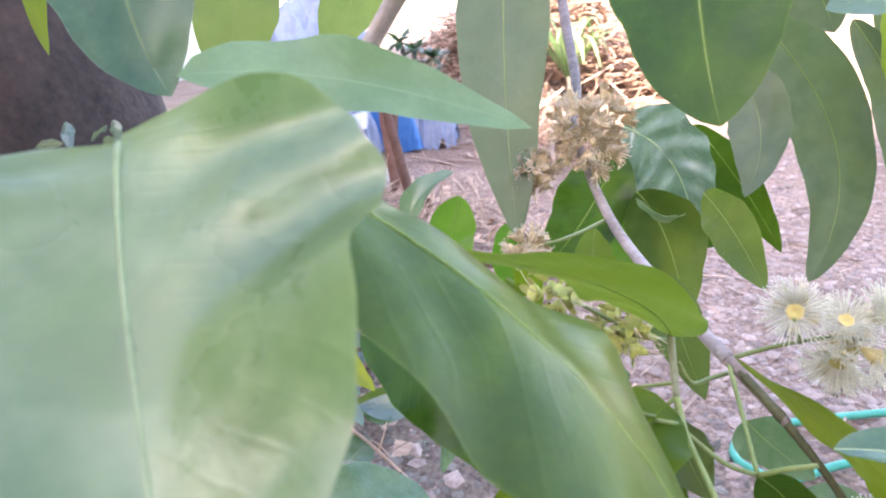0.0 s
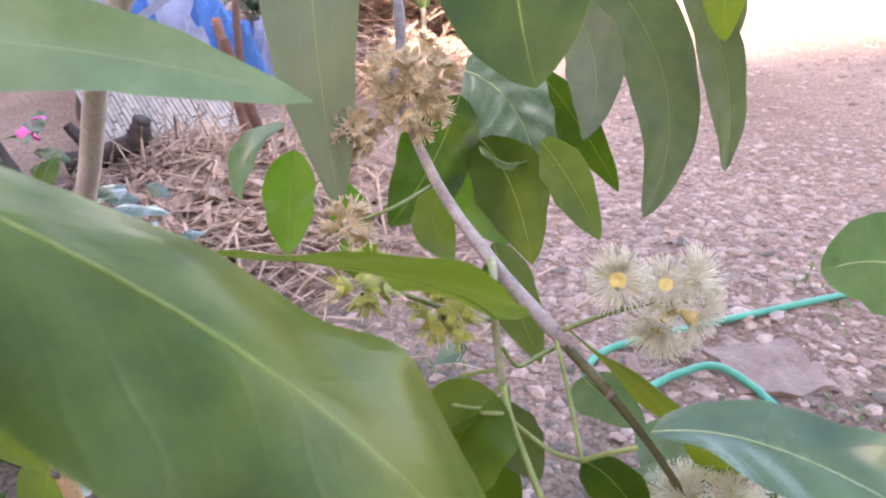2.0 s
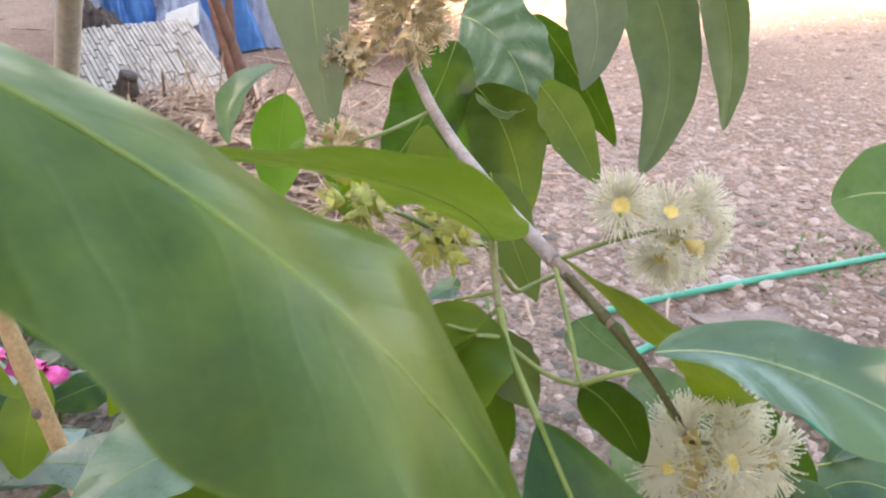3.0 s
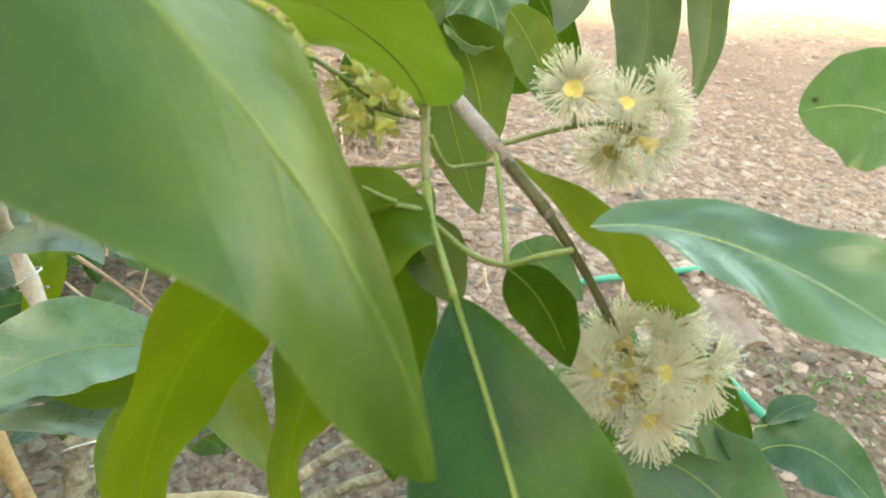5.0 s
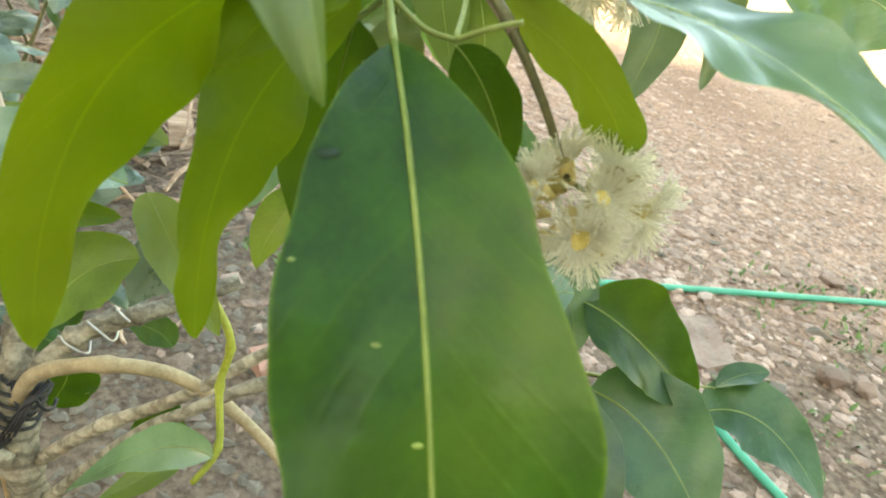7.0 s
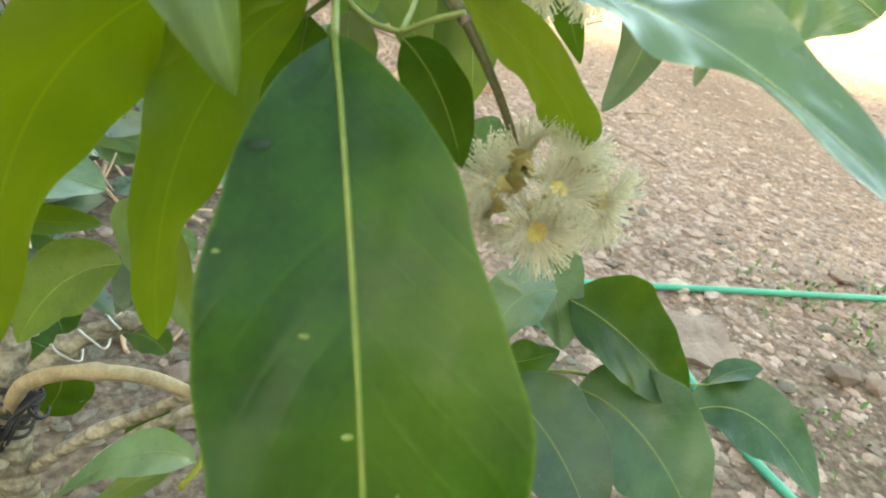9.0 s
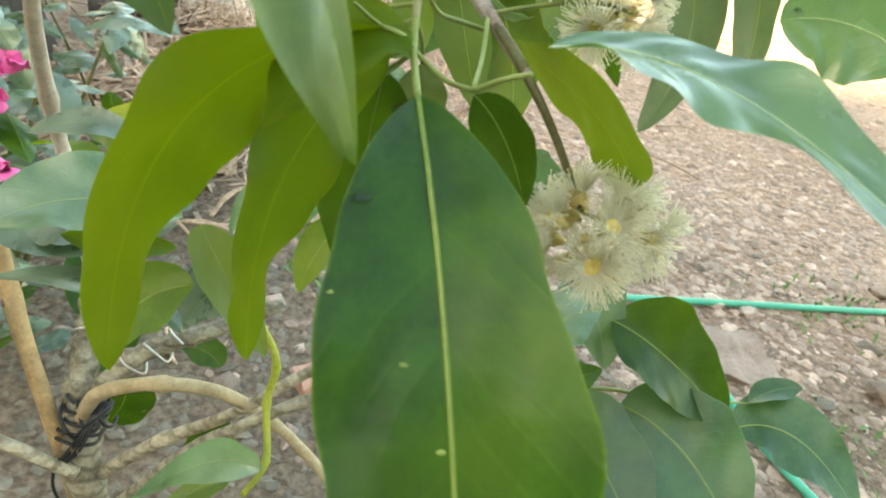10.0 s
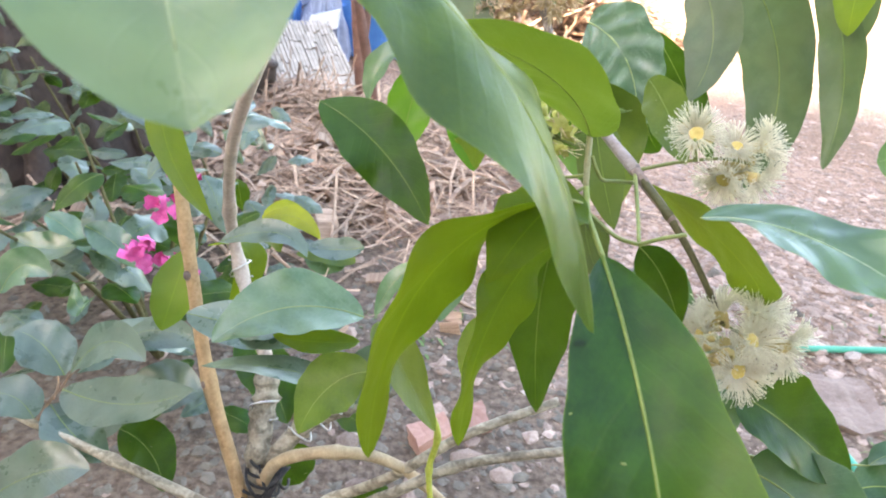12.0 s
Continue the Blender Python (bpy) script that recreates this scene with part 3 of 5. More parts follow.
leaf(shrub, (0.330, 0.890, 0.912), (0.482, 0.811, 0.722), (0.450, 0.744, 0.543), 0.092, (0.809, -0.355, 0.468), 0.30, 0.12, leaf_dusk, blunt=0.62, crinkle=0.02)
leaf(shrub, (0.528, 0.877, 0.835), (0.575, 0.814, 0.715), (0.560, 0.753, 0.590), 0.058, (0.693, -0.591, 0.414), 0.40, 0.22, leaf_dusk, blunt=0.62, crinkle=0.03)
leaf(shrub, (0.563, 0.892, 0.863), (0.587, 0.853, 0.798), (0.589, 0.821, 0.737), 0.054, (0.514, -0.697, 0.500), 0.12, 0.06, leaf_dusk)
leaf(shrub, (0.158, 0.421, 0.985), (0.145, 0.351, 0.887), (0.143, 0.302, 0.826), 0.083, (0.939, -0.313, 0.144), 0.12, 0.04, leaf_dark)
leaf(shrub, (0.081, 0.536, 1.009), (0.067, 0.460, 0.867), (0.068, 0.387, 0.749), 0.061, (0.952, -0.285, 0.114), 0.12, 0.04, leaf_dusk)
leaf(shrub, (0.218, 0.742, 0.742), (0.258, 0.700, 0.712), (0.284, 0.684, 0.640), 0.100, (0.560, -0.480, 0.680), 0.16, 0.10, leaf_quilted, "crinkled green leaf with painted bluish sheen", blunt=0.60, crinkle=0.13, rib=0.0012)
leaf(shrub, (0.217, 0.673, 0.688), (0.248, 0.661, 0.637), (0.259, 0.619, 0.567), 0.082, (0.855, -0.296, 0.426), 0.12, 0.06, leaf_mid)
leaf(shrub, (0.236, 0.548, 0.722), (0.243, 0.502, 0.705), (0.248, 0.451, 0.678), 0.040, (0.587, -0.269, 0.763), 0.12, 0.06, leaf_mid)
leaf(shrub, (0.307, 0.775, 0.735), (0.349, 0.732, 0.674), (0.382, 0.688, 0.607), 0.047, (0.601, -0.454, 0.658), 0.12, 0.06, leaf_dark)
leaf(shrub, (0.331, 0.769, 0.815), (0.353, 0.713, 0.744), (0.326, 0.669, 0.678), 0.065, (0.811, -0.486, 0.325), 0.12, 0.06, leaf_dusk)
leaf(shrub, (0.138, 0.502, 0.712), (0.136, 0.490, 0.684), (0.145, 0.470, 0.664), 0.034, (0.949, -0.306, 0.080), 0.12, 0.06, leaf_mid)
leaf(shrub, (0.208, 0.722, 0.722), (0.172, 0.700, 0.657), (0.121, 0.680, 0.600), 0.085, (0.820, -0.300, -0.480), 0.12, 0.08, leaf_dark)
leaf(shrub, (0.217, 0.702, 0.684), (0.219, 0.680, 0.621), (0.242, 0.640, 0.583), 0.062, (0.930, -0.250, 0.250), 0.14, 0.08, leaf_fresh_dark)
leaf(shrub, (0.327, 0.800, 0.717), (0.317, 0.762, 0.640), (0.339, 0.742, 0.598), 0.080, (0.900, -0.380, 0.200), 0.14, 0.08, leaf_dark)
leaf(shrub, (0.213, 0.662, 0.685), (0.237, 0.646, 0.670), (0.266, 0.660, 0.668), 0.014, (0.100, -0.700, 0.700), 0.50, 0.30, leaf_lit)
leaf(shrub, (0.034, 0.706, 0.683), (0.022, 0.690, 0.635), (0.014, 0.669, 0.585), 0.056, (0.976, -0.147, -0.160), 0.16, 0.10, leaf_fresh_dark)
leaf(shrub, (0.029, 0.713, 0.708), (-0.012, 0.702, 0.682), (-0.024, 0.688, 0.641), 0.034, (0.696, -0.672, -0.254), 0.45, 0.10, leaf_sheen)
leaf(shrub, (0.076, 0.587, 0.690), (0.080, 0.578, 0.652), (0.093, 0.567, 0.614), 0.036, (0.960, -0.200, -0.100), 0.16, 0.10, leaf_fresh_dark)
leaf(shrub, (-0.117, 0.610, 0.985), (-0.136, 0.575, 0.894), (-0.139, 0.549, 0.826), 0.076, (0.922, 0.303, -0.242), 0.10, 0.04, leaf_backlit)
leaf(shrub, (-0.021, 0.669, 0.940), (-0.050, 0.651, 0.894), (-0.082, 0.629, 0.837), 0.061, (0.831, 0.117, -0.544), 0.10, 0.04, leaf_backlit)
leaf(shrub, (-0.088, 0.320, 0.954), (-0.088, 0.298, 0.897), (-0.070, 0.280, 0.852), 0.060, (0.951, 0.304, 0.051), 0.15, 0.04, leaf_deep)
leaf(shrub, (-0.224, 0.486, 0.945), (-0.229, 0.471, 0.905), (-0.220, 0.454, 0.862), 0.015, (0.916, 0.387, -0.101), 0.15, 0.04, leaf_pale)
leaf(shrub, (0.313, 0.257, 0.741), (0.290, 0.271, 0.749), (0.264, 0.276, 0.745), 0.046, (-0.204, -0.264, -0.943), 0.08, 0.03, leaf_glossy, drops=2, blunt=0.5)
leaf(shrub, (0.531, 0.797, 0.898), (0.520, 0.758, 0.813), (0.514, 0.732, 0.756), 0.051, (0.721, -0.659, 0.212), 0.12, 0.05, leaf_pale)
leaf(low, (0.290, 0.354, 0.535), (0.330, 0.338, 0.520), (0.388, 0.326, 0.476), 0.070, (0.505, 0.658, 0.558), 0.40, 0.10, leaf_dark, rib=0.0008)
leaf(low, (0.274, 0.342, 0.549), (0.248, 0.340, 0.538), (0.236, 0.325, 0.507), 0.042, (0.553, -0.816, -0.169), 0.15, 0.04, leaf_sheen)
stem("stem", low, [(0.42, 0.62, 0.0), (0.40, 0.52, 0.25), (0.33, 0.40, 0.42), (0.270, 0.345, 0.482)], 0.0050, 0.0022, brown_twig, lumps=0.1, nodes=(0.5, 0.8))
stem("twig", low, [(0.250, 0.335, 0.482), (0.300, 0.342, 0.484), (0.350, 0.344, 0.474), (0.388, 0.343, 0.462), (0.407, 0.339, 0.457)], 0.0017, 0.0013, stalk_mat, "thin pale green twig", lumps=0.15, nodes=(0.75,))
stem("twig", low, [(0.388, 0.343, 0.462), (0.400, 0.348, 0.474), (0.418, 0.348, 0.476)], 0.0011, 0.0007, stalk_mat, "thin pale green twig", lumps=0.1)
stem("twig", low, [(0.380, 0.343, 0.464), (0.386, 0.346, 0.476), (0.384, 0.347, 0.484)], 0.0012, 0.0006, straw_mat, "dry twig stub", lumps=0.1)
leaf(low, (0.251, 0.328, 0.480), (0.281, 0.292, 0.470), (0.302, 0.247, 0.444), 0.074, (0.848, 0.352, 0.396), 0.15, 0.06, leaf_deep, rib=0.0007)
leaf(low, (0.306, 0.329, 0.482), (0.347, 0.300, 0.470), (0.375, 0.251, 0.440), 0.087, (0.756, 0.386, 0.529), 0.15, 0.04, leaf_deep)
leaf(low, (0.407, 0.339, 0.457), (0.448, 0.324, 0.468), (0.481, 0.277, 0.443), 0.062, (0.625, 0.644, 0.441), 0.15, 0.06, leaf_deep)
leaf(low, (0.418, 0.348, 0.476), (0.435, 0.351, 0.488), (0.456, 0.350, 0.494), 0.025, (-0.036, 0.998, -0.046), 0.15, 0.04, leaf_deep)
leaf(low, (0.255, 0.343, 0.486), (0.273, 0.342, 0.492), (0.292, 0.344, 0.500), 0.029, (-0.153, 0.910, 0.384), 0.15, 0.10, leaf_dark)
leaf(tree, (0.008, 0.373, 0.564), (-0.047, 0.361, 0.575), (-0.092, 0.334, 0.560), 0.058, (0.348, -0.856, -0.383), 0.28, 0.05, leaf_sheen, drops=3)
leaf(tree, (0.018, 0.374, 0.560), (0.038, 0.350, 0.540), (0.067, 0.327, 0.500), 0.036, (0.746, 0.660, 0.090), 0.20, 0.05, leaf_mid)
leaf(tree, (0.016, 0.364, 0.521), (-0.016, 0.359, 0.506), (-0.036, 0.343, 0.473), 0.049, (0.636, -0.661, -0.399), 0.15, 0.04, leaf_mid)
leaf(tree, (0.110, 0.357, 0.593), (0.091, 0.346, 0.568), (0.083, 0.334, 0.545), 0.027, (0.821, -0.532, -0.205), 0.20, 0.04, leaf_mid)
leaf(tree, (-0.179, 0.528, 0.524), (-0.182, 0.490, 0.496), (-0.187, 0.465, 0.469), 0.044, (0.993, -0.032, -0.117), 0.15, 0.05, leaf_pale)
leaf(tree, (-0.114, 0.369, 0.745), (-0.112, 0.344, 0.700), (-0.083, 0.330, 0.655), 0.026, (0.577, 0.803, -0.146), 0.20, 0.05, leaf_pale)
leaf(tree, (-0.097, 0.559, 0.510), (-0.107, 0.551, 0.534), (-0.128, 0.548, 0.525), 0.025, (0.024, -0.839, -0.543), 0.15, 0.04, leaf_mid)
leaf(tree, (-0.026, 0.621, 0.469), (-0.059, 0.628, 0.475), (-0.096, 0.629, 0.470), 0.033, (-0.106, -0.855, -0.508), 0.15, 0.04, leaf_mid)
leaf(tree, (-0.152, 0.695, 0.475), (-0.120, 0.700, 0.491), (-0.085, 0.685, 0.470), 0.029, (0.161, 0.722, 0.673), 0.15, 0.06, leaf_yellow)
leaf(tree, (-0.157, 0.566, 0.428), (-0.140, 0.594, 0.483), (-0.188, 0.601, 0.487), 0.038, (-0.747, -0.664, 0.004), 0.15, 0.05, leaf_pale)
leaf(tree, (0.035, 0.374, 0.377), (0.029, 0.350, 0.356), (-0.006, 0.334, 0.336), 0.031, (0.773, -0.601, -0.200), 0.15, 0.04, leaf_mid)
leaf(tree, (0.036, 0.388, 0.342), (0.018, 0.395, 0.346), (-0.001, 0.382, 0.319), 0.033, (0.369, -0.840, -0.398), 0.15, 0.04, leaf_dark)
leaf(tree, (-0.074, 0.475, 0.327), (-0.072, 0.464, 0.310), (-0.084, 0.455, 0.290), 0.056, (0.970, -0.069, -0.233), 0.15, 0.04, leaf_dark)
leaf(bush, (-0.292, 0.474, 0.399), (-0.316, 0.488, 0.424), (-0.344, 0.495, 0.433), 0.054, (-0.508, -0.818, -0.271), 0.15, 0.05, leaf_grey)
leaf(bush, (-0.286, 0.475, 0.402), (-0.243, 0.473, 0.445), (-0.197, 0.448, 0.445), 0.045, (-0.043, 0.805, 0.592), 0.20, 0.05, leaf_grey)
leaf(bush, (-0.266, 0.520, 0.403), (-0.209, 0.511, 0.435), (-0.151, 0.484, 0.432), 0.033, (0.176, 0.889, 0.422), 0.20, 0.05, leaf_grey)
leaf(bush, (-0.282, 0.452, 0.401), (-0.207, 0.422, 0.416), (-0.141, 0.413, 0.447), 0.056, (0.144, 0.927, 0.347), 0.20, 0.05, leaf_grey)
leaf(bush, (-0.288, 0.330, 0.383), (-0.245, 0.342, 0.411), (-0.201, 0.344, 0.419), 0.053, (-0.342, 0.793, 0.504), 0.15, 0.05, leaf_grey)
leaf(bush, (-0.243, 0.465, 0.342), (-0.210, 0.454, 0.324), (-0.192, 0.435, 0.290), 0.053, (0.612, 0.773, 0.165), 0.15, 0.05, leaf_dark)
leaf(bush, (-0.307, 0.439, 0.374), (-0.330, 0.449, 0.391), (-0.362, 0.450, 0.388), 0.046, (-0.238, -0.932, -0.274), 0.15, 0.05, leaf_grey)
leaf(bush, (-0.228, 0.464, 0.397), (-0.188, 0.462, 0.403), (-0.149, 0.458, 0.404), 0.060, (0.039, 0.905, 0.423), 0.15, 0.05, leaf_grey)
leaf(bush, (-0.274, 0.539, 0.416), (-0.230, 0.531, 0.413), (-0.181, 0.523, 0.410), 0.037, (0.176, 0.929, 0.325), 0.15, 0.05, leaf_grey)
leaf(bush, (-0.150, 0.436, 0.511), (-0.066, 0.417, 0.517), (-0.006, 0.412, 0.535), 0.058, (0.104, 0.938, 0.330), 0.20, 0.05, leaf_grey)
leaf(bush, (0.002, 0.387, 0.462), (-0.046, 0.394, 0.490), (-0.131, 0.409, 0.477), 0.031, (-0.170, -0.981, -0.090), 0.20, 0.05, leaf_grey)
leaf(shrub, (0.125, 0.346, 0.677), (0.119, 0.347, 0.677), (0.107, 0.346, 0.672), 0.013, (0.114, -0.838, -0.533), 0.12, 0.06, leaf_sheen)
leaf(shrub, (0.128, 0.347, 0.660), (0.114, 0.341, 0.645), (0.100, 0.339, 0.637), 0.029, (0.487, -0.817, -0.309), 0.12, 0.06, leaf_sheen)
leaf(shrub, (0.141, 0.352, 0.738), (0.152, 0.350, 0.704), (0.165, 0.338, 0.668), 0.030, (0.930, -0.200, 0.300), 0.14, 0.08, leaf_olive)
leaf(shrub, (0.195, 0.349, 0.645), (0.204, 0.342, 0.636), (0.227, 0.328, 0.619), 0.034, (0.597, -0.081, 0.799), 0.12, 0.06, leaf_sheen)
leaf(shrub, (0.067, 0.447, 0.688), (0.077, 0.447, 0.691), (0.082, 0.433, 0.665), 0.031, (0.825, -0.035, 0.563), 0.12, 0.06, leaf_pale)
leaf(tree, (0.073, 0.287, 0.445), (0.037, 0.300, 0.433), (-0.014, 0.305, 0.383), 0.028, (0.061, -0.932, -0.357), 0.20, 0.04, leaf_sheen, drops=3)
leaf(tree, (0.049, 0.412, 0.502), (0.034, 0.413, 0.499), (0.018, 0.409, 0.486), 0.038, (0.372, -0.727, -0.577), 0.20, 0.04, leaf_sheen)
leaf(tree, (0.048, 0.551, 0.515), (0.022, 0.544, 0.493), (0.006, 0.527, 0.460), 0.023, (0.743, -0.595, -0.306), 0.20, 0.04, leaf_sheen)
leaf(tree, (-0.036, 0.625, 0.468), (-0.064, 0.629, 0.464), (-0.089, 0.636, 0.467), 0.036, (-0.145, -0.738, -0.659), 0.20, 0.04, leaf_sheen, drops=2)
leaf(tree, (-0.070, 0.581, 0.460), (-0.085, 0.568, 0.453), (-0.105, 0.553, 0.441), 0.038, (0.685, -0.480, -0.548), 0.20, 0.04, leaf_sheen)
leaf(tree, (-0.150, 0.581, 0.394), (-0.112, 0.549, 0.355), (-0.085, 0.518, 0.314), 0.066, (0.756, 0.648, 0.097), 0.15, 0.04, leaf_dark)
leaf(tree, (0.005, 0.503, 0.323), (-0.012, 0.513, 0.333), (-0.039, 0.519, 0.333), 0.034, (-0.382, -0.861, -0.337), 0.15, 0.04, leaf_dark)
leaf(bush, (-0.145, 0.516, 0.539), (-0.090, 0.511, 0.557), (-0.057, 0.492, 0.544), 0.028, (0.198, 0.855, 0.480), 0.20, 0.05, leaf_grey)
leaf(bush, (-0.008, 0.534, 0.537), (-0.039, 0.539, 0.529), (-0.071, 0.547, 0.527), 0.029, (-0.083, -0.855, -0.511), 0.20, 0.05, leaf_grey)
leaf(bush, (-0.110, 0.425, 0.510), (-0.069, 0.424, 0.528), (-0.025, 0.414, 0.534), 0.062, (-0.008, 0.901, 0.433), 0.20, 0.05, leaf_grey)
leaf(bush, (0.043, 0.415, 0.491), (0.017, 0.416, 0.480), (-0.002, 0.403, 0.451), 0.052, (0.502, -0.789, -0.354), 0.20, 0.05, leaf_grey)
leaf(bush, (-0.131, 0.620, 0.517), (-0.093, 0.614, 0.525), (-0.062, 0.595, 0.510), 0.026, (0.335, 0.746, 0.575), 0.20, 0.10, leaf_yellow)
leaf(shrub, (0.116, 0.260, 0.722), (0.096, 0.242, 0.715), (0.074, 0.221, 0.690), 0.042, (0.560, -0.800, -0.200), 0.15, 0.12, leaf_pale)
leaf(shrub, (0.126, 0.272, 0.706), (0.127, 0.262, 0.694), (0.134, 0.252, 0.680), 0.024, (0.850, -0.250, 0.460), 0.15, 0.12, leaf_olive)
leaf(tree, (0.047, 0.472, 0.577), (0.068, 0.456, 0.553), (0.067, 0.438, 0.521), 0.043, (0.889, 0.457, 0.032), 0.15, 0.08, leaf_sheen)
leaf(low, (0.252, 0.378, 0.561), (0.275, 0.362, 0.543), (0.289, 0.336, 0.507), 0.051, (0.873, 0.218, 0.437), 0.20, 0.08, leaf_sheen)
leaf(bush, (-0.535, 0.788, 0.371), (-0.485, 0.781, 0.362), (-0.437, 0.784, 0.373), 0.052, (0.018, 0.771, 0.637), 0.20, 0.08, leaf_sheen)
leaf(bush, (-0.519, 0.849, 0.381), (-0.478, 0.837, 0.362), (-0.446, 0.821, 0.335), 0.045, (0.482, 0.838, 0.256), 0.20, 0.08, leaf_sheen)
leaf(bush, (-0.405, 0.750, 0.420), (-0.365, 0.740, 0.403), (-0.332, 0.724, 0.376), 0.049, (0.479, 0.827, 0.295), 0.20, 0.08, leaf_sheen)
leaf(bush, (-0.479, 0.665, 0.358), (-0.453, 0.682, 0.392), (-0.416, 0.675, 0.383), 0.054, (-0.381, 0.580, 0.721), 0.20, 0.08, leaf_sheen)
leaf(bush, (-0.357, 0.665, 0.369), (-0.377, 0.657, 0.351), (-0.387, 0.672, 0.379), 0.031, (-0.317, -0.879, -0.357), 0.20, 0.08, leaf_sheen)
leaf(tree, (0.006, 0.368, 0.545), (-0.027, 0.361, 0.547), (-0.057, 0.360, 0.551), 0.023, (0.083, -0.913, -0.400), 0.20, 0.05, leaf_pale)
leaf(bush, (-0.312, 0.473, 0.361), (-0.273, 0.442, 0.350), (-0.239, 0.431, 0.335), 0.052, (0.496, 0.868, 0.009), 0.20, 0.08, leaf_grey)
leaf(bush, (-0.257, 0.503, 0.340), (-0.278, 0.493, 0.319), (-0.319, 0.492, 0.311), 0.038, (0.375, -0.751, -0.543), 0.20, 0.08, leaf_grey)
leaf(shrub, (0.328, 0.708, 0.947), (0.367, 0.686, 0.889), (0.389, 0.666, 0.835), 0.077, (0.655, -0.515, 0.553), 0.15, 0.08, leaf_dusk)
leaf(shrub, (0.445, 0.640, 0.906), (0.398, 0.627, 0.872), (0.352, 0.620, 0.857), 0.051, (0.475, -0.569, -0.671), 0.20, 0.10, leaf_sheen)


# ---- blossoms ----
def blossom(owner, at, aim, size, fresh=1.0, seed=0):
    """One brush blossom: a funnel calyx with a yellow disc, four small petals and a burst of thin stamens with beaded tips."""
    rng = random.Random(seed)
    bm = bmesh.new()
    z = Vector(aim).normalized()
    x = z.orthogonal().normalized()
    y = z.cross(x)
    o = local(owner, at)
    open_ = fresh > 0.7
    wide = 0.82 if open_ else 1.25
    rings = []
    for h, r in ((-0.30, 0.05), (-0.21, 0.10), (-0.10, 0.17), (0.0, 0.21), (0.02, 0.18), (-0.06, 0.06)):
        rings.append([bm.verts.new(o + (z * h + (x * math.cos(a) + y * math.sin(a)) * r * wide) * size) for a in [k * math.pi / 4 for k in range(8)]])
    for r, q in zip(rings, rings[1:]):
        for k in range(8):
            bm.faces.new((r[k], r[(k + 1) % 8], q[(k + 1) % 8], q[k]))
    disc = [bm.faces.new(rings[-1])]
    for k in range(8):
        disc += [f for f in rings[-1][k].link_faces]
    for f in set(disc) if open_ else ():
        f.material_index = 2
    for k in range(4 if open_ else 5):
        a = k * math.pi / (2 if open_ else 2.5) + 0.4 + rng.uniform(-0.15, 0.15)
        d = x * math.cos(a) + y * math.sin(a)
        w = z.cross(d)
        reach, rise, broad = (0.40, 0.12, 0.11) if open_ else (0.42, 0.20, 0.09)
        q = [o + (d * 0.20 + w * 0.13) * size, o + (d * 0.20 - w * 0.13) * size, o + (d * reach * 0.85 - w * broad + z * rise * 0.6) * size,
             o + (d * reach + z * rise) * size, o + (d * reach * 0.85 + w * broad + z * rise * 0.6) * size]
        bm.faces.new([bm.verts.new(v) for v in q])
    count, length, thick = (230, 0.50, 0.0085) if open_ else (int(46 * fresh), 0.34, 0.020) if fresh > 0.45 else (7, 0.60, 0.014)
    for _ in range(count):
        a, tilt = rng.uniform(0, 6.283), math.acos(rng.uniform(0.12, 0.93) if open_ else rng.uniform(0.35, 1.0))
        d = (x * math.cos(a) + y * math.sin(a)) * math.sin(tilt) + z * math.cos(tilt)
        ln = rng.uniform(0.72, 1.0) * size * length
        p0 = o + (x * math.cos(a) + y * math.sin(a)) * rng.uniform(0.13, 0.20) * size
        p1 = p0 + d * ln * 0.50 + z * ln * 0.12
        p2 = p0 + d * ln + Vector((rng.uniform(-1, 1), rng.uniform(-1, 1), rng.uniform(-1, 1))) * 0.05 * size
        s = d.orthogonal().normalized() * thick * size
        t = d.cross(s)
        tri = []
        for q, k in ((p0, 1.2), (p1, 1.0), (p2, 0.8)):
            tri.append([bm.verts.new(q + (s * math.cos(w) + t * math.sin(w)) * k) for w in (0, 2.09, 4.19)])
        fs = [bm.faces.new((r[k], r[(k + 1) % 3], q[(k + 1) % 3], q[k])) for r, q in zip(tri, tri[1:]) for k in range(3)]
        tip = [bm.verts.new(p2 + v * 0.022 * size) for v in (d, s.normalized(), t.normalized() * 0.9, -s.normalized() - t.normalized() * 0.5)]
        fs += [bm.faces.new([tip[i] for i in f]) for f in ((0, 1, 2), (0, 2, 3), (0, 3, 1), (1, 3, 2))]
        for f in fs:
            f.material_index = 1
    cup = calyx_mat if open_ else old_calyx if fresh > 0.45 else bud_mat
    return part("blossom", bm, [cup, stamen_mat if open_ else spent_mat, disc_mat], owner)


def bud(owner, at, aim, size):
    z = Vector(aim).normalized()
    o = local(owner, at)
    bm = bmesh.new()
    add_tube(bm, [o - z * size, o - z * size * 0.4, o, o + z * size * 0.4, o + z * size * 0.62], size * 0.10, size * 0.12, sides=7, steps=2)
    for v in bm.verts:
        h = (v.co - o).dot(z) / size
        ax = o + z * (v.co - o).dot(z)
        v.co = ax + (v.co - ax) * (1 + 2.6 * math.exp(-((h - 0.25) / 0.32) ** 2))
    return part("bud", bm, bud_mat, owner)


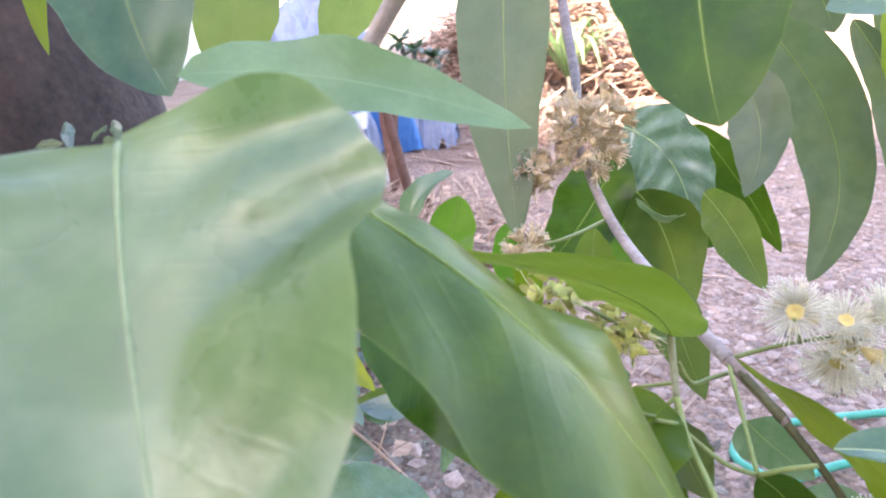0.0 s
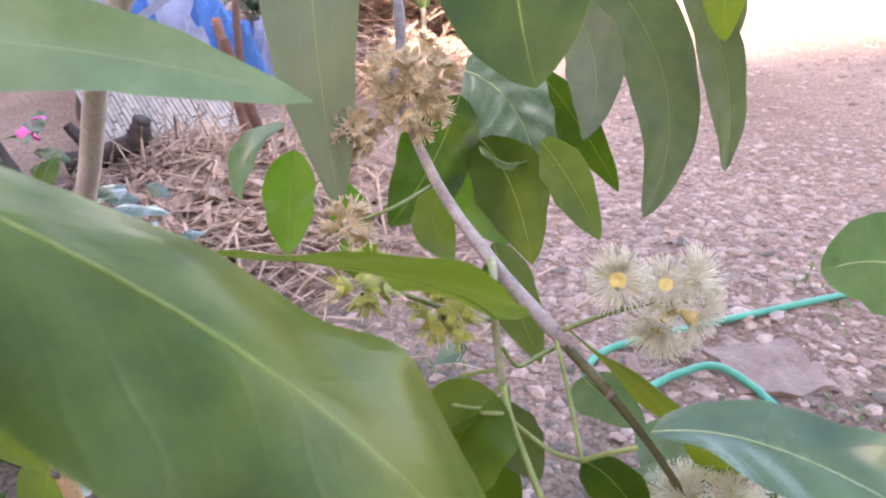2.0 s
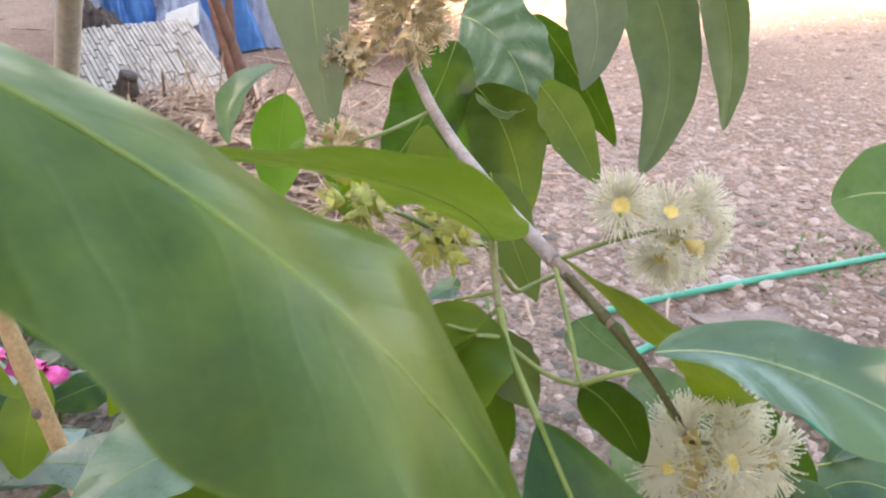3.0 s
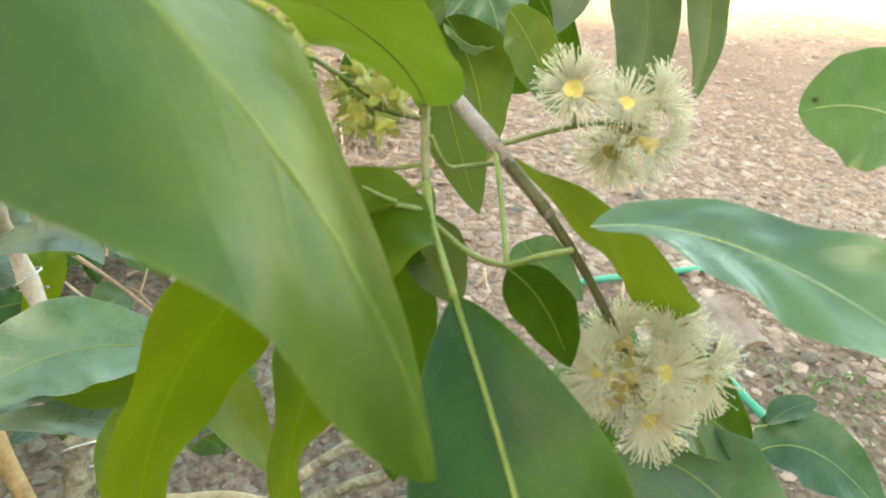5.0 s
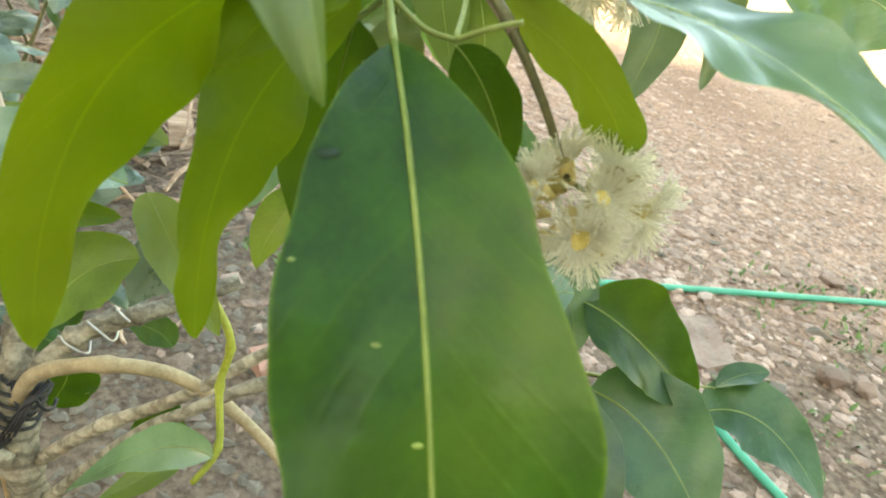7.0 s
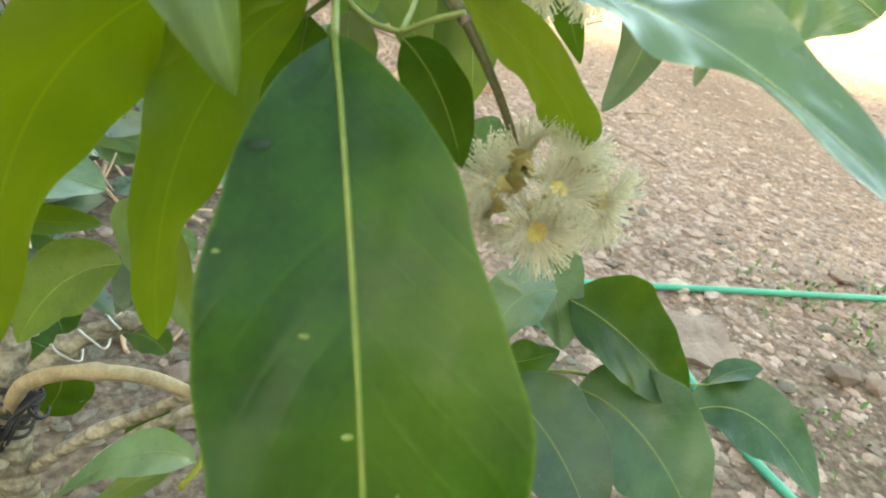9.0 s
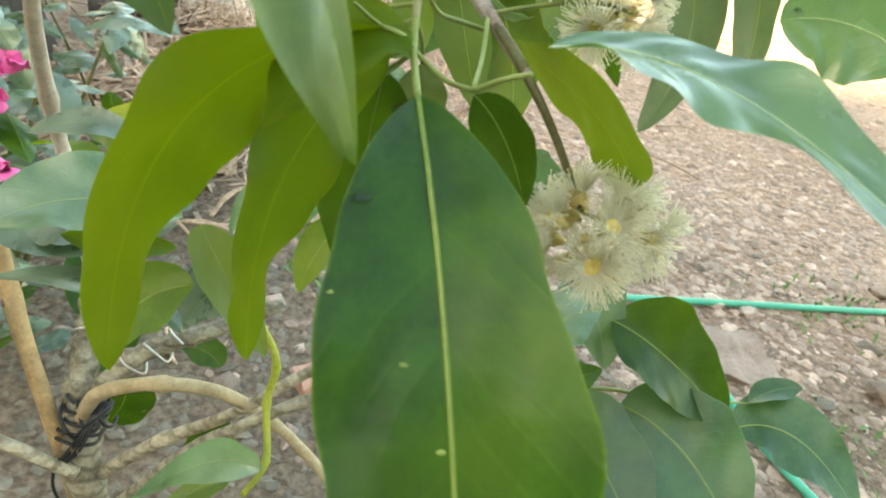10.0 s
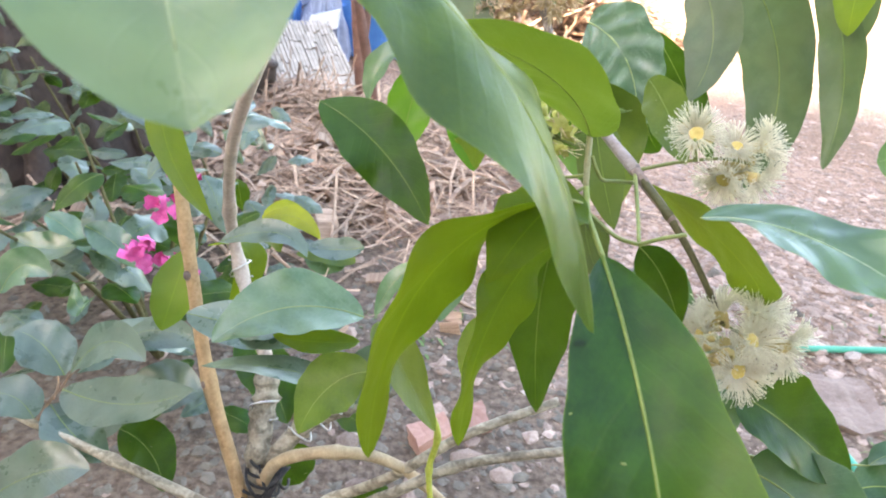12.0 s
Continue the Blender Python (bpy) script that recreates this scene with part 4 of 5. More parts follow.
def flower_cluster(stalks, blooms, buds=()):
    """Stalks joined into one peduncle, with its blossoms and buds."""
    bm = bmesh.new()
    for pts in stalks:
        add_tube(bm, [local(shrub, q) for q in pts], 0.0011, 0.0008, sides=6, steps=4)
    ped = part("inflorescence", bm, stalk_mat, shrub)
    for i, (at, aim, size, fresh) in enumerate(blooms):
        blossom(ped, at, aim, size, fresh, int(1000 * (at[0] + at[2])) + i)
    for at, aim, size in buds:
        bud(ped, at, aim, size)
    return ped


def ball_of_blooms(centre, radius, count, size, fresh, seed, squash=1.0):
    rng = random.Random(seed)
    c, out = Vector(centre), []
    for i in range(count):
        z = 1 - 2 * (i + 0.5) / count
        a = i * 2.4 + rng.uniform(-0.3, 0.3)
        d = Vector((math.cos(a) * math.sqrt(1 - z * z), math.sin(a) * math.sqrt(1 - z * z), z * squash))
        out.append((tuple(c + d * radius * rng.uniform(0.6, 1.15)), tuple(d + Vector((rng.uniform(-1, 1), rng.uniform(-1, 1), rng.uniform(-1, 1))) * 0.35), size * rng.uniform(0.85, 1.15), fresh * rng.uniform(0.85, 1.1)))
    return out


# the fresh cream ball at the twig's end, the fresh side spray, and older browning clusters higher up
E_ = (0.189, 0.229, 0.674)
flower_cluster([[(0.182, 0.237, 0.684), E_], [E_, (0.200, 0.232, 0.668)]], ball_of_blooms((0.196, 0.228, 0.665), 0.0205, 13, 0.0235, 1.0, 3))
flower_cluster([[(0.150, 0.286, 0.726), (0.170, 0.284, 0.733), (0.190, 0.281, 0.738), (0.205, 0.279, 0.737)], [(0.178, 0.283, 0.736), (0.175, 0.284, 0.746)]],
               [((0.176, 0.286, 0.748), (-0.3, -0.8, 0.5), 0.024, 1.0), ((0.197, 0.284, 0.744), (-0.2, -0.5, 0.8), 0.021, 0.9), ((0.210, 0.283, 0.746), (0.6, -0.5, 0.6), 0.023, 1.0),
                ((0.191, 0.275, 0.729), (-0.6, -0.6, -0.3), 0.024, 1.0), ((0.208, 0.276, 0.730), (0.6, -0.7, -0.3), 0.023, 1.0), ((0.202, 0.287, 0.734), (0.3, 0.7, -0.2), 0.022, 0.9)])
flower_cluster([[(0.103, 0.42, 0.806), (0.110, 0.408, 0.802)]], ball_of_blooms((0.109, 0.400, 0.808), 0.0225, 34, 0.0165, 0.60, 7))
flower_cluster([[(0.112, 0.415, 0.80), (0.095, 0.42, 0.785), (0.084, 0.43, 0.776)]], ball_of_blooms((0.080, 0.412, 0.782), 0.013, 15, 0.0155, 0.58, 9))
flower_cluster([[(0.118, 0.381, 0.761), (0.095, 0.36, 0.760), (0.078, 0.35, 0.759)]], ball_of_blooms((0.071, 0.360, 0.753), 0.010, 9, 0.017, 0.60, 11))
flower_cluster([[(0.126, 0.29, 0.734), (0.115, 0.290, 0.736), (0.106, 0.291, 0.738)]], ball_of_blooms((0.104, 0.291, 0.740), 0.0125, 15, 0.0145, 0.38, 13))
flower_cluster([[(0.11, 0.291, 0.738), (0.09, 0.288, 0.752), (0.078, 0.285, 0.760)]], ball_of_blooms((0.075, 0.284, 0.763), 0.0105, 10, 0.0145, 0.38, 15))

# ---- the wired tree and its stake ----
def helix(name, owner, a, b, radius, turns, thick, material, label, seed=1):
    """Wire or cord wound about the line from a to b."""
    rng = random.Random(seed)
    a, b = Vector(a), Vector(b)
    z = (b - a).normalized()
    x = z.orthogonal().normalized()
    y = z.cross(x)
    n = int(turns * 9)
    pts = [a.lerp(b, i / n + rng.uniform(-0.02, 0.02)) + (x * math.cos(i * 0.698) + y * math.sin(i * 0.698)) * radius * rng.uniform(0.95, 1.18) for i in range(n + 1)]
    return stem(name, owner, pts, thick, thick, material, label, sides=6, steps=3)


stem("trunk", tree, [(-0.075, 0.42, 0.0), (-0.078, 0.40, 0.18), (-0.082, 0.40, 0.28), (-0.094, 0.43, 0.345), (-0.096, 0.472, 0.383), (-0.100, 0.50, 0.415)], 0.0150, 0.0090, bark_mat, "pale ringed lower trunk", lumps=0.3, sides=14, steps=9, nodes=(0.30, 0.40, 0.48, 0.56, 0.63, 0.70, 0.76, 0.82, 0.90))
stem("trunk", tree, [(-0.100, 0.50, 0.415), (-0.126, 0.543, 0.45), (-0.150, 0.58, 0.50), (-0.147, 0.56, 0.56), (-0.115, 0.49, 0.66), (-0.056, 0.417, 0.775), (-0.02, 0.37, 0.84), (0.04, 0.33, 0.92), (0.12, 0.30, 1.02)], 0.0074, 0.0040, stem_mat, "slim smooth pinkish-grey stem", lumps=0.06, nodes=(0.2, 0.36))
stem("branch", tree, [(-0.085, 0.428, 0.345), (-0.056, 0.452, 0.373), (-0.028, 0.464, 0.384), (0.011, 0.481, 0.392), (0.06, 0.50, 0.41)], 0.0095, 0.0065, bark_mat, "thick wired side branch", lumps=0.14, sides=10, steps=8, nodes=(0.25, 0.42, 0.6, 0.8))
stem("branch", tree, [(-0.085, 0.412, 0.340), (-0.070, 0.402, 0.375), (-0.048, 0.392, 0.398), (-0.012, 0.385, 0.413), (0.031, 0.392, 0.400), (0.070, 0.392, 0.370), (0.105, 0.385, 0.335), (0.13, 0.37, 0.31)], 0.0064, 0.0042, branch_mat, "bent tan branch", lumps=0.07, nodes=(0.42, 0.7))
stem("branch", tree, [(-0.088, 0.402, 0.270), (-0.026, 0.397, 0.333), (0.037, 0.392, 0.380), (0.099, 0.402, 0.426), (0.18, 0.415, 0.462)], 0.0062, 0.0040, bark_mat, lumps=0.08, nodes=(0.3, 0.65))
stem("branch", tree, [(-0.075, 0.395, 0.235), (0.000, 0.376, 0.345), (0.044, 0.366, 0.392), (0.101, 0.375, 0.420), (0.19, 0.377, 0.442)], 0.0058, 0.0040, bark_mat, lumps=0.08, nodes=(0.4, 0.7))
stem("branch", tree, [(-0.085, 0.39, 0.30), (-0.144, 0.39, 0.338), (-0.229, 0.421, 0.346), (-0.318, 0.452, 0.354), (-0.38, 0.47, 0.37)], 0.0056, 0.0034, bark_mat, lumps=0.08, nodes=(0.5,))
stem("branch", tree, [(0.054, 0.362, 0.506), (0.071, 0.353, 0.474), (0.067, 0.346, 0.441), (0.071, 0.326, 0.406), (0.058, 0.315, 0.384)], 0.0028, 0.0022, shoot_mat, "yellow-green shoot", lumps=0.12, nodes=(0.3, 0.5, 0.75))
stem("twig", bush, [(-0.325, 0.465, 0.344), (-0.314, 0.474, 0.363), (-0.303, 0.481, 0.377), (-0.285, 0.493, 0.402)], 0.0020, 0.0012, straw_mat, "dry forked twig", lumps=0.1)
stem("twig", bush, [(-0.309, 0.475, 0.366), (-0.306, 0.483, 0.381), (-0.309, 0.490, 0.393)], 0.0012, 0.0008, straw_mat, "dry forked twig", lumps=0.1)
stem("twig", bush, [(-0.314, 0.474, 0.363), (-0.339, 0.484, 0.356), (-0.362, 0.489, 0.341)], 0.0016, 0.0010, straw_mat, "dry forked twig", lumps=0.1)
stem("twig", tree, [(-0.117, 0.604, 0.483), (-0.073, 0.571, 0.468), (-0.029, 0.535, 0.450)], 0.0022, 0.0012, straw_mat, "thin pale dry twig", lumps=0.1)
stem("twig", tree, [(-0.059, 0.563, 0.462), (-0.054, 0.569, 0.474), (-0.050, 0.576, 0.486)], 0.0012, 0.0007, straw_mat, "thin pale dry twig", lumps=0.1)
stem("twig", tree, [(-0.073, 0.571, 0.468), (-0.061, 0.567, 0.467), (-0.046, 0.549, 0.464)], 0.0012, 0.0007, straw_mat, "thin pale dry twig", lumps=0.1)
helix("wire", tree, (-0.0955, 0.458, 0.372), (-0.0965, 0.480, 0.391), 0.0128, 1.6, 0.0011, wire_mat, "pale aluminium wire winding", 2)
helix("wire", tree, (-0.140, 0.566, 0.470), (-0.148, 0.576, 0.490), 0.0112, 1.4, 0.0010, wire_mat, "pale aluminium wire winding", 3)
helix("wire", tree, (-0.062, 0.446, 0.366), (-0.020, 0.466, 0.387), 0.0112, 2.4, 0.0010, wire_mat, "pale aluminium wire winding", 4)
helix("cord", tree, (-0.090, 0.408, 0.315), (-0.082, 0.425, 0.352), 0.0150, 4.6, 0.0015, cord_mat, "black plastic cord tied round the joint", 5)
helix("cord", tree, (-0.098, 0.412, 0.335), (-0.066, 0.420, 0.345), 0.0135, 2.7, 0.0015, cord_mat, "black plastic cord tied round the joint", 6)
for k in range(4):
    stem("cord", tree, [(-0.106 + 0.004 * k, 0.398 - 0.002 * k, 0.300 + 0.003 * k), (-0.092 + 0.004 * k, 0.390, 0.322 + 0.002 * k), (-0.076 + 0.003 * k, 0.396, 0.350 + 0.003 * k), (-0.068 + 0.003 * k, 0.412, 0.362)], 0.0014, 0.0013, cord_mat, "black plastic cord tied round the joint", sides=6, steps=4)
stem("cord", tree, [(-0.104, 0.398, 0.304), (-0.106, 0.392, 0.282), (-0.101, 0.389, 0.258), (-0.104, 0.391, 0.240)], 0.0014, 0.0012, cord_mat, "loose end of black plastic cord", sides=6, steps=4)
stake = thing("wooden_stake", (-0.1, 0.43, 0.0), "slim tan wooden stake tied to the trunk", "stake")
stem("stake", stake, [(-0.095, 0.415, 0.0), (-0.100, 0.412, 0.25), (-0.108, 0.411, 0.333), (-0.140, 0.446, 0.433), (-0.156, 0.472, 0.53), (-0.166, 0.49, 0.62), (-0.172, 0.495, 0.72), (-0.176, 0.497, 0.80)], 0.0068, 0.0056, cane_mat, lumps=0.06, nodes=(0.42, 0.63))

for q in ((-0.172, 0.489, 0.716), (-0.158, 0.466, 0.53), (-0.142, 0.440, 0.43)):
    bm = bmesh.new()
    bmesh.ops.create_icosphere(bm, subdivisions=2, radius=0.0034, matrix=Matrix.Translation(local(stake, q)) @ Matrix.Diagonal((1.0, 0.8, 1.5, 1)))
    part("knot", bm, brown_twig, stake, "darker brown knot")

# a pink-bracted shrub beyond the stake
bougain = thing("bougainvillea", (-0.45, 1.0, 0.0), "bougainvillea with pink bracts and small dark leaves", "shrub")
rng = random.Random(21)
for k in range(7):
    x, y = rng.uniform(-0.62, -0.28), rng.uniform(0.75, 1.2)
    stem("branch", bougain, [(-0.45, 1.0, 0.0), ((x - 0.45) / 2, (y + 1.0) / 2, 0.25), (x, y, rng.uniform(0.36, 0.50))], 0.006, 0.002, dark_twig, lumps=0.08)
for k in range(260):
    c = Vector((rng.uniform(-1.0, -0.22), rng.uniform(0.68, 1.45), rng.uniform(0.04, 0.50)))
    d = Vector((rng.uniform(-1, 1), rng.uniform(-1, 0.6), rng.uniform(-0.5, 0.35))).normalized() * rng.uniform(0.028, 0.055)
    sd = d.cross(Vector((rng.uniform(-0.4, 0.4), rng.uniform(-0.6, 0.1), 1))).normalized()
    leaf(bougain, c - d, c + Vector((0, 0, rng.uniform(0, 0.012))), c + d, d.length * rng.uniform(0.9, 1.25), sd, 0.2, 0.08, (leaf_grey, leaf_dark, leaf_grey)[k % 3])


def bract_spray(at, n, seed):
    """Papery pink bracts in threes."""
    r = random.Random(seed)
    for k in range(n):
        o = Vector(at) + Vector((r.uniform(-1, 1), r.uniform(-1, 1), r.uniform(-1, 1))) * 0.014
        d = Vector((r.uniform(-1, 1), r.uniform(-1, 0.2), r.uniform(-0.3, 1))).normalized() * 0.011
        sd = d.cross(Vector((r.uniform(-1, 1), r.uniform(-1, 1), 0.5))).normalized()
        o1 = local(bougain, o)
        me, _ = blade_mesh("bract", o1 - d, o1 + sd.cross(d).normalized() * 0.003, o1 + d, 0.021, sd, 0.3, 0.3, 4, 6)
        mesh_part("bract", me, pink_mat, bougain, "papery pink bract")


for k, at in enumerate([(-0.260, 0.668, 0.492), (-0.272, 0.643, 0.443), (-0.241, 0.636, 0.434), (-0.240, 0.685, 0.527), (-0.290, 0.647, 0.450), (-0.389, 1.17, 0.613)]):
    bract_spray(at, 7 if k < 5 else 4, k)

# ---- yard things ----
hose = thing("garden_hose", (0.9, 1.1, 0.0), "sea-green plastic garden hose lying on gravel", "hose")
stem("hose", hose, [(4.2, 1.9, 0.012), (2.6, 1.35, 0.012), (1.6, 1.25, 0.012), (1.14, 1.21, 0.012), (0.73, 1.17, 0.012), (0.60, 1.13, 0.012), (0.555, 1.06, 0.012), (0.62, 1.00, 0.012), (0.74, 1.03, 0.016), (0.83, 1.03, 0.022), (0.872, 0.96, 0.014), (0.88, 0.85, 0.012), (0.90, 0.70, 0.012), (1.0, 0.4, 0.012)], 0.0083, 0.0083, hose_mat, sides=12, steps=10)


def stone_mesh(seed, flat=0.6, rough=0.25):
    rng = random.Random(seed)
    bm = bmesh.new()
    bmesh.ops.create_icosphere(bm, subdivisions=1, radius=1)
    sx, sy = rng.uniform(0.7, 1.2), rng.uniform(0.6, 1.0)
    for v in bm.verts:
        k = 1 + rng.uniform(-rough, rough)
        v.co = Vector((v.co.x * sx * k, v.co.y * sy * k, v.co.z * flat * k))
    me = bpy.data.meshes.new("pebble")
    bm.to_mesh(me)
    bm.free()
    return me


bm = bmesh.new()
bmesh.ops.create_cube(bm, size=1, matrix=Matrix.LocRotScale((0, 0, 0), None, (0.22, 0.17, 0.020)))
bmesh.ops.subdivide_edges(bm, edges=bm.edges[:], cuts=4, use_grid_fill=True)
for v in bm.verts:
    v.co += Vector((noise.noise(v.co * 14), noise.noise(v.co * 14 + Vector((7, 0, 0))), 0.35 * noise.noise(v.co * 20))) * 0.03
slab = tagged(part("flat_stone", bm, slab_mat, smooth=False), "flat dull pink stone slab lying in gravel", "stone")
slab.location, slab.rotation_euler = (0.955, 1.02, -0.002), (0, 0, -0.12)

# the bamboo mat: slats in short lengths, with dark gaps, held by cross battens
mat_thing = thing("bamboo_mat", (-0.6, 3.0, 0.0), "worn pale bamboo slat mat leaning over debris", "mat")
BL, BR, TL = Vector((-0.86, 2.93, 0.03)), Vector((-0.29, 3.16, 0.03)), Vector((-1.09, 3.40, 0.27))
across, along = BR - BL, TL - BL
lift = across.cross(along).normalized()
lift *= 1 if lift.y < 0 else -1


def plank(name, owner, o, e1, e2, e3, material):
    bm = bmesh.new()
    o = local(owner, o)
    vs = [bm.verts.new(o + a * e1 + b * e2 + c * e3) for c in (0, 1) for b in (0, 1) for a in (0, 1)]
    for f in ((0, 1, 3, 2), (4, 6, 7, 5), (0, 4, 5, 1), (2, 3, 7, 6), (0, 2, 6, 4), (1, 5, 7, 3)):
        bm.faces.new([vs[k] for k in f])
    bmesh.ops.recalc_face_normals(bm, faces=bm.faces[:])
    return part(name, bm, material, owner, smooth=False)


rng = random.Random(31)
# sheet behind the slats, coloured dark to stand for shade in the gaps
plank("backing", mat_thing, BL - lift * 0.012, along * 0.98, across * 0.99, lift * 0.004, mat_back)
for i in range(30):
    pos = -rng.uniform(0, 0.2)
    while pos < 1:
        nxt = min(1.03, pos + rng.uniform(0.22, 0.42))
        if nxt - max(pos, 0) > 0.05:
            plank("slat", mat_thing, BL + across * (i / 30) + along * max(pos, 0) + lift * rng.uniform(-0.003, 0.005), along * (nxt - max(pos, 0) - 0.016), across * rng.uniform(0.022, 0.029), lift * 0.005 + along * rng.uniform(-0.001, 0.001), slat_mat)
        pos = nxt

# crumpled sheets of tarpaulin and sacking over refuse
def drape(name, centre, size, height, material, label, seed, category="tarpaulin"):
    """A stiff sheet thrown over a heap: a rounded mound broken into flat facets by sharp creases."""
    bm = bmesh.new()
    n = 26
    grid = [[bm.verts.new((0, 0, 0)) for _ in range(n + 1)] for _ in range(n + 1)]
    for j in range(n + 1):
        for i in range(n + 1):
            u, v = 2 * i / n - 1, 2 * j / n - 1
            w = Vector((u * 1.4 + seed, v * 1.4, seed))
            r = min(1.0, 0.16 + 0.84 * max(abs(u), abs(v)) * 0.6 + math.hypot(u, v) * 0.30 + 0.16 * noise.noise(w * 1.7))
            a = math.atan2(v, u)
            crease = 1 - abs(noise.noise(Vector((math.cos(a) * 3.2 + seed, math.sin(a) * 3.2, r * 1.1)))) * 2
            crumple = 1 - 2 * abs(noise.noise(w * 3.1)) + 0.5 - abs(noise.noise(w * 6.7))
            h = height * max(0.0, 1 - max(r, 0.0) ** 2.2) ** 0.75 * (0.80 + 0.16 * crease * r + 0.20 * noise.noise(w * 2.6) + 0.10 * crumple)
            k = 1 + 0.14 * noise.noise(w * 2.3) + 0.10 * crease * r + 0.05 * crumple
            grid[j][i].co = (centre[0] + u * size[0] * k, centre[1] + v * size[1] * k, max(0.0, h) + 0.004 + 0.02 * max(0.0, crease) * r)
    for j in range(n):
        for i in range(n):
            bm.faces.new((grid[j][i], grid[j][i + 1], grid[j + 1][i + 1], grid[j + 1][i]))
    bmesh.ops.triangulate(bm, faces=bm.faces[:])
    return tagged(part(name, bm, material, smooth=False), label, category)


drape("blue_tarpaulin", (-0.90, 4.05), (0.12, 0.13), 0.76, blue_mat, "bunched bright blue plastic tarpaulin standing on soil", 1.3)
drape("blue_tarpaulin", (-0.50, 4.25), (0.26, 0.18), 0.56, blue_mat, "crumpled blue plastic tarpaulin over a low heap", 5.6)
drape("white_sack", (-0.92, 4.60), (0.46, 0.24), 1.12, white_mat, "lilac-white sacking draped over a tall heap", 4.1, "sack")
drape("white_sack", (-0.15, 4.25), (0.16, 0.14), 0.50, white_mat, "lilac-white sacking draped over a low heap", 7.7, "sack")
drape("white_sack", (-0.62, 4.02), (0.15, 0.08), 0.44, white_mat, "pale crumpled plastic sack leaning on the tarpaulin", 3.3, "sack")
drape("refuse_heap", (-1.02, 3.78), (0.15, 0.14), 0.36, stub_mat, "dark brown refuse heaped before the blue tarpaulin", 6.1, "refuse")
for x, y, top, lean in ((-0.18, 2.80, 0.50, -0.10), (-0.27, 2.98, 0.56, -0.05), (-0.38, 3.95, 0.55, 0.05)):
    post = thing("wooden_post", (x, y, 0.0), "short brown weathered wooden post in soil", "post", "posts by the tarpaulins")
    stem("post", post, [(x, y, 0.0), (x + lean * 0.5, y, top * 0.5), (x + lean, y, top)], 0.026, 0.020, pot_mat, lumps=0.2, sides=9)
beam = thing("pale_batten", (-0.75, 3.9, 0.0), "pale weathered batten leaning over the tarpaulin heap", "batten")
plank("batten", beam, Vector((-1.07, 3.90, 0.30)), Vector((0.56, 0.0, 0.35)), Vector((0, 0.03, 0)), Vector((-0.02, 0, 0.04)), white_mat)
plank("leg", beam, Vector((-1.05, 3.90, 0.0)), Vector((0, 0, 0.33)), Vector((0, 0.03, 0)), Vector((0.04, 0, 0)), white_mat)
board = thing("white_board", (-0.60, 3.85, 0.0), "pale white board leaning by the posts", "board")
plank("board", board, Vector((-0.69, 3.83, 0.16)), Vector((0.17, 0.0, 0.05)), Vector((0.0, 0.08, 0.0)), Vector((0.01, 0.03, 0.10)), paint_mat)
plank("leg", board, Vector((-0.64, 3.85, 0.0)), Vector((0.03, 0, 0)), Vector((0, 0.03, 0)), Vector((0, 0, 0.19)), pot_mat)

# narrow-leaved succulent and a pale broad-leaved plant beyond
succulent = thing("succulent_plant", (-0.22, 4.6, 0.0), "thick-stemmed succulent with narrow grey-green leaf rosettes", "plant")
rng = random.Random(77)
for hx, hz in ((-0.40, 0.50), (-0.28, 0.42), (-0.25, 0.60), (-0.12, 0.54), (-0.34, 0.66), (-0.16, 0.40)):
    head = Vector((hx, 4.6 + rng.uniform(-0.08, 0.08), hz))
    stem("stem", succulent, [(-0.24, 4.6, 0.0), (-0.23, 4.6, 0.2), head], 0.03, 0.016, bark_mat, lumps=0.1)
    for k in range(22):
        a, up = k * 2.4, rng.uniform(-0.6, 0.8)
        d = Vector((math.cos(a), math.sin(a), up)).normalized() * rng.uniform(0.10, 0.16)
        leaf(succulent, head, head + d * 0.55 + Vector((0, 0, 0.012)), head + d, 0.046, d.cross(Vector((0, 0, 1))).normalized(), 0.2, 0.05, (leaf_grey, leaf_deep)[k % 2])
palm = thing("broad_leaf_plant", (0.95, 5.3, 0.0), "sunlit plant with long pale arching leaves", "plant")
for k in range(15):
    a = k * 2.4
    d = Vector((math.cos(a), math.sin(a) * 0.7, 0))
    o = Vector((0.95, 5.3, 0.25))
    n = rng.uniform(0.3, 0.55)
    leaf(palm, o, o + d * n * 0.5 + Vector((0, 0, rng.uniform(0.25, 0.5))), o + d * n + Vector((0, 0, rng.uniform(0.1, 0.5))), 0.08, d.cross(Vector((0, 0, 1))).normalized(), 0.3, 0.05, leaf_lit)
stem("stem", palm, [(0.95, 5.3, 0.0), (0.95, 5.3, 0.3)], 0.03, 0.02, bark_mat)

# dark log and block
logt = thing("old_trunk", (-1.3, 2.1, 0.0), "thick dark old tree trunk with ridged fibrous bark", "tree")
bm = bmesh.new()
add_tube(bm, [local(logt, q) for q in ((-1.32, 2.08, 0.0), (-1.33, 2.1, 0.3), (-1.38, 2.15, 0.8), (-1.50, 2.22, 1.5), (-1.58, 2.3, 2.4))], 0.44, 0.30, sides=40, steps=10)
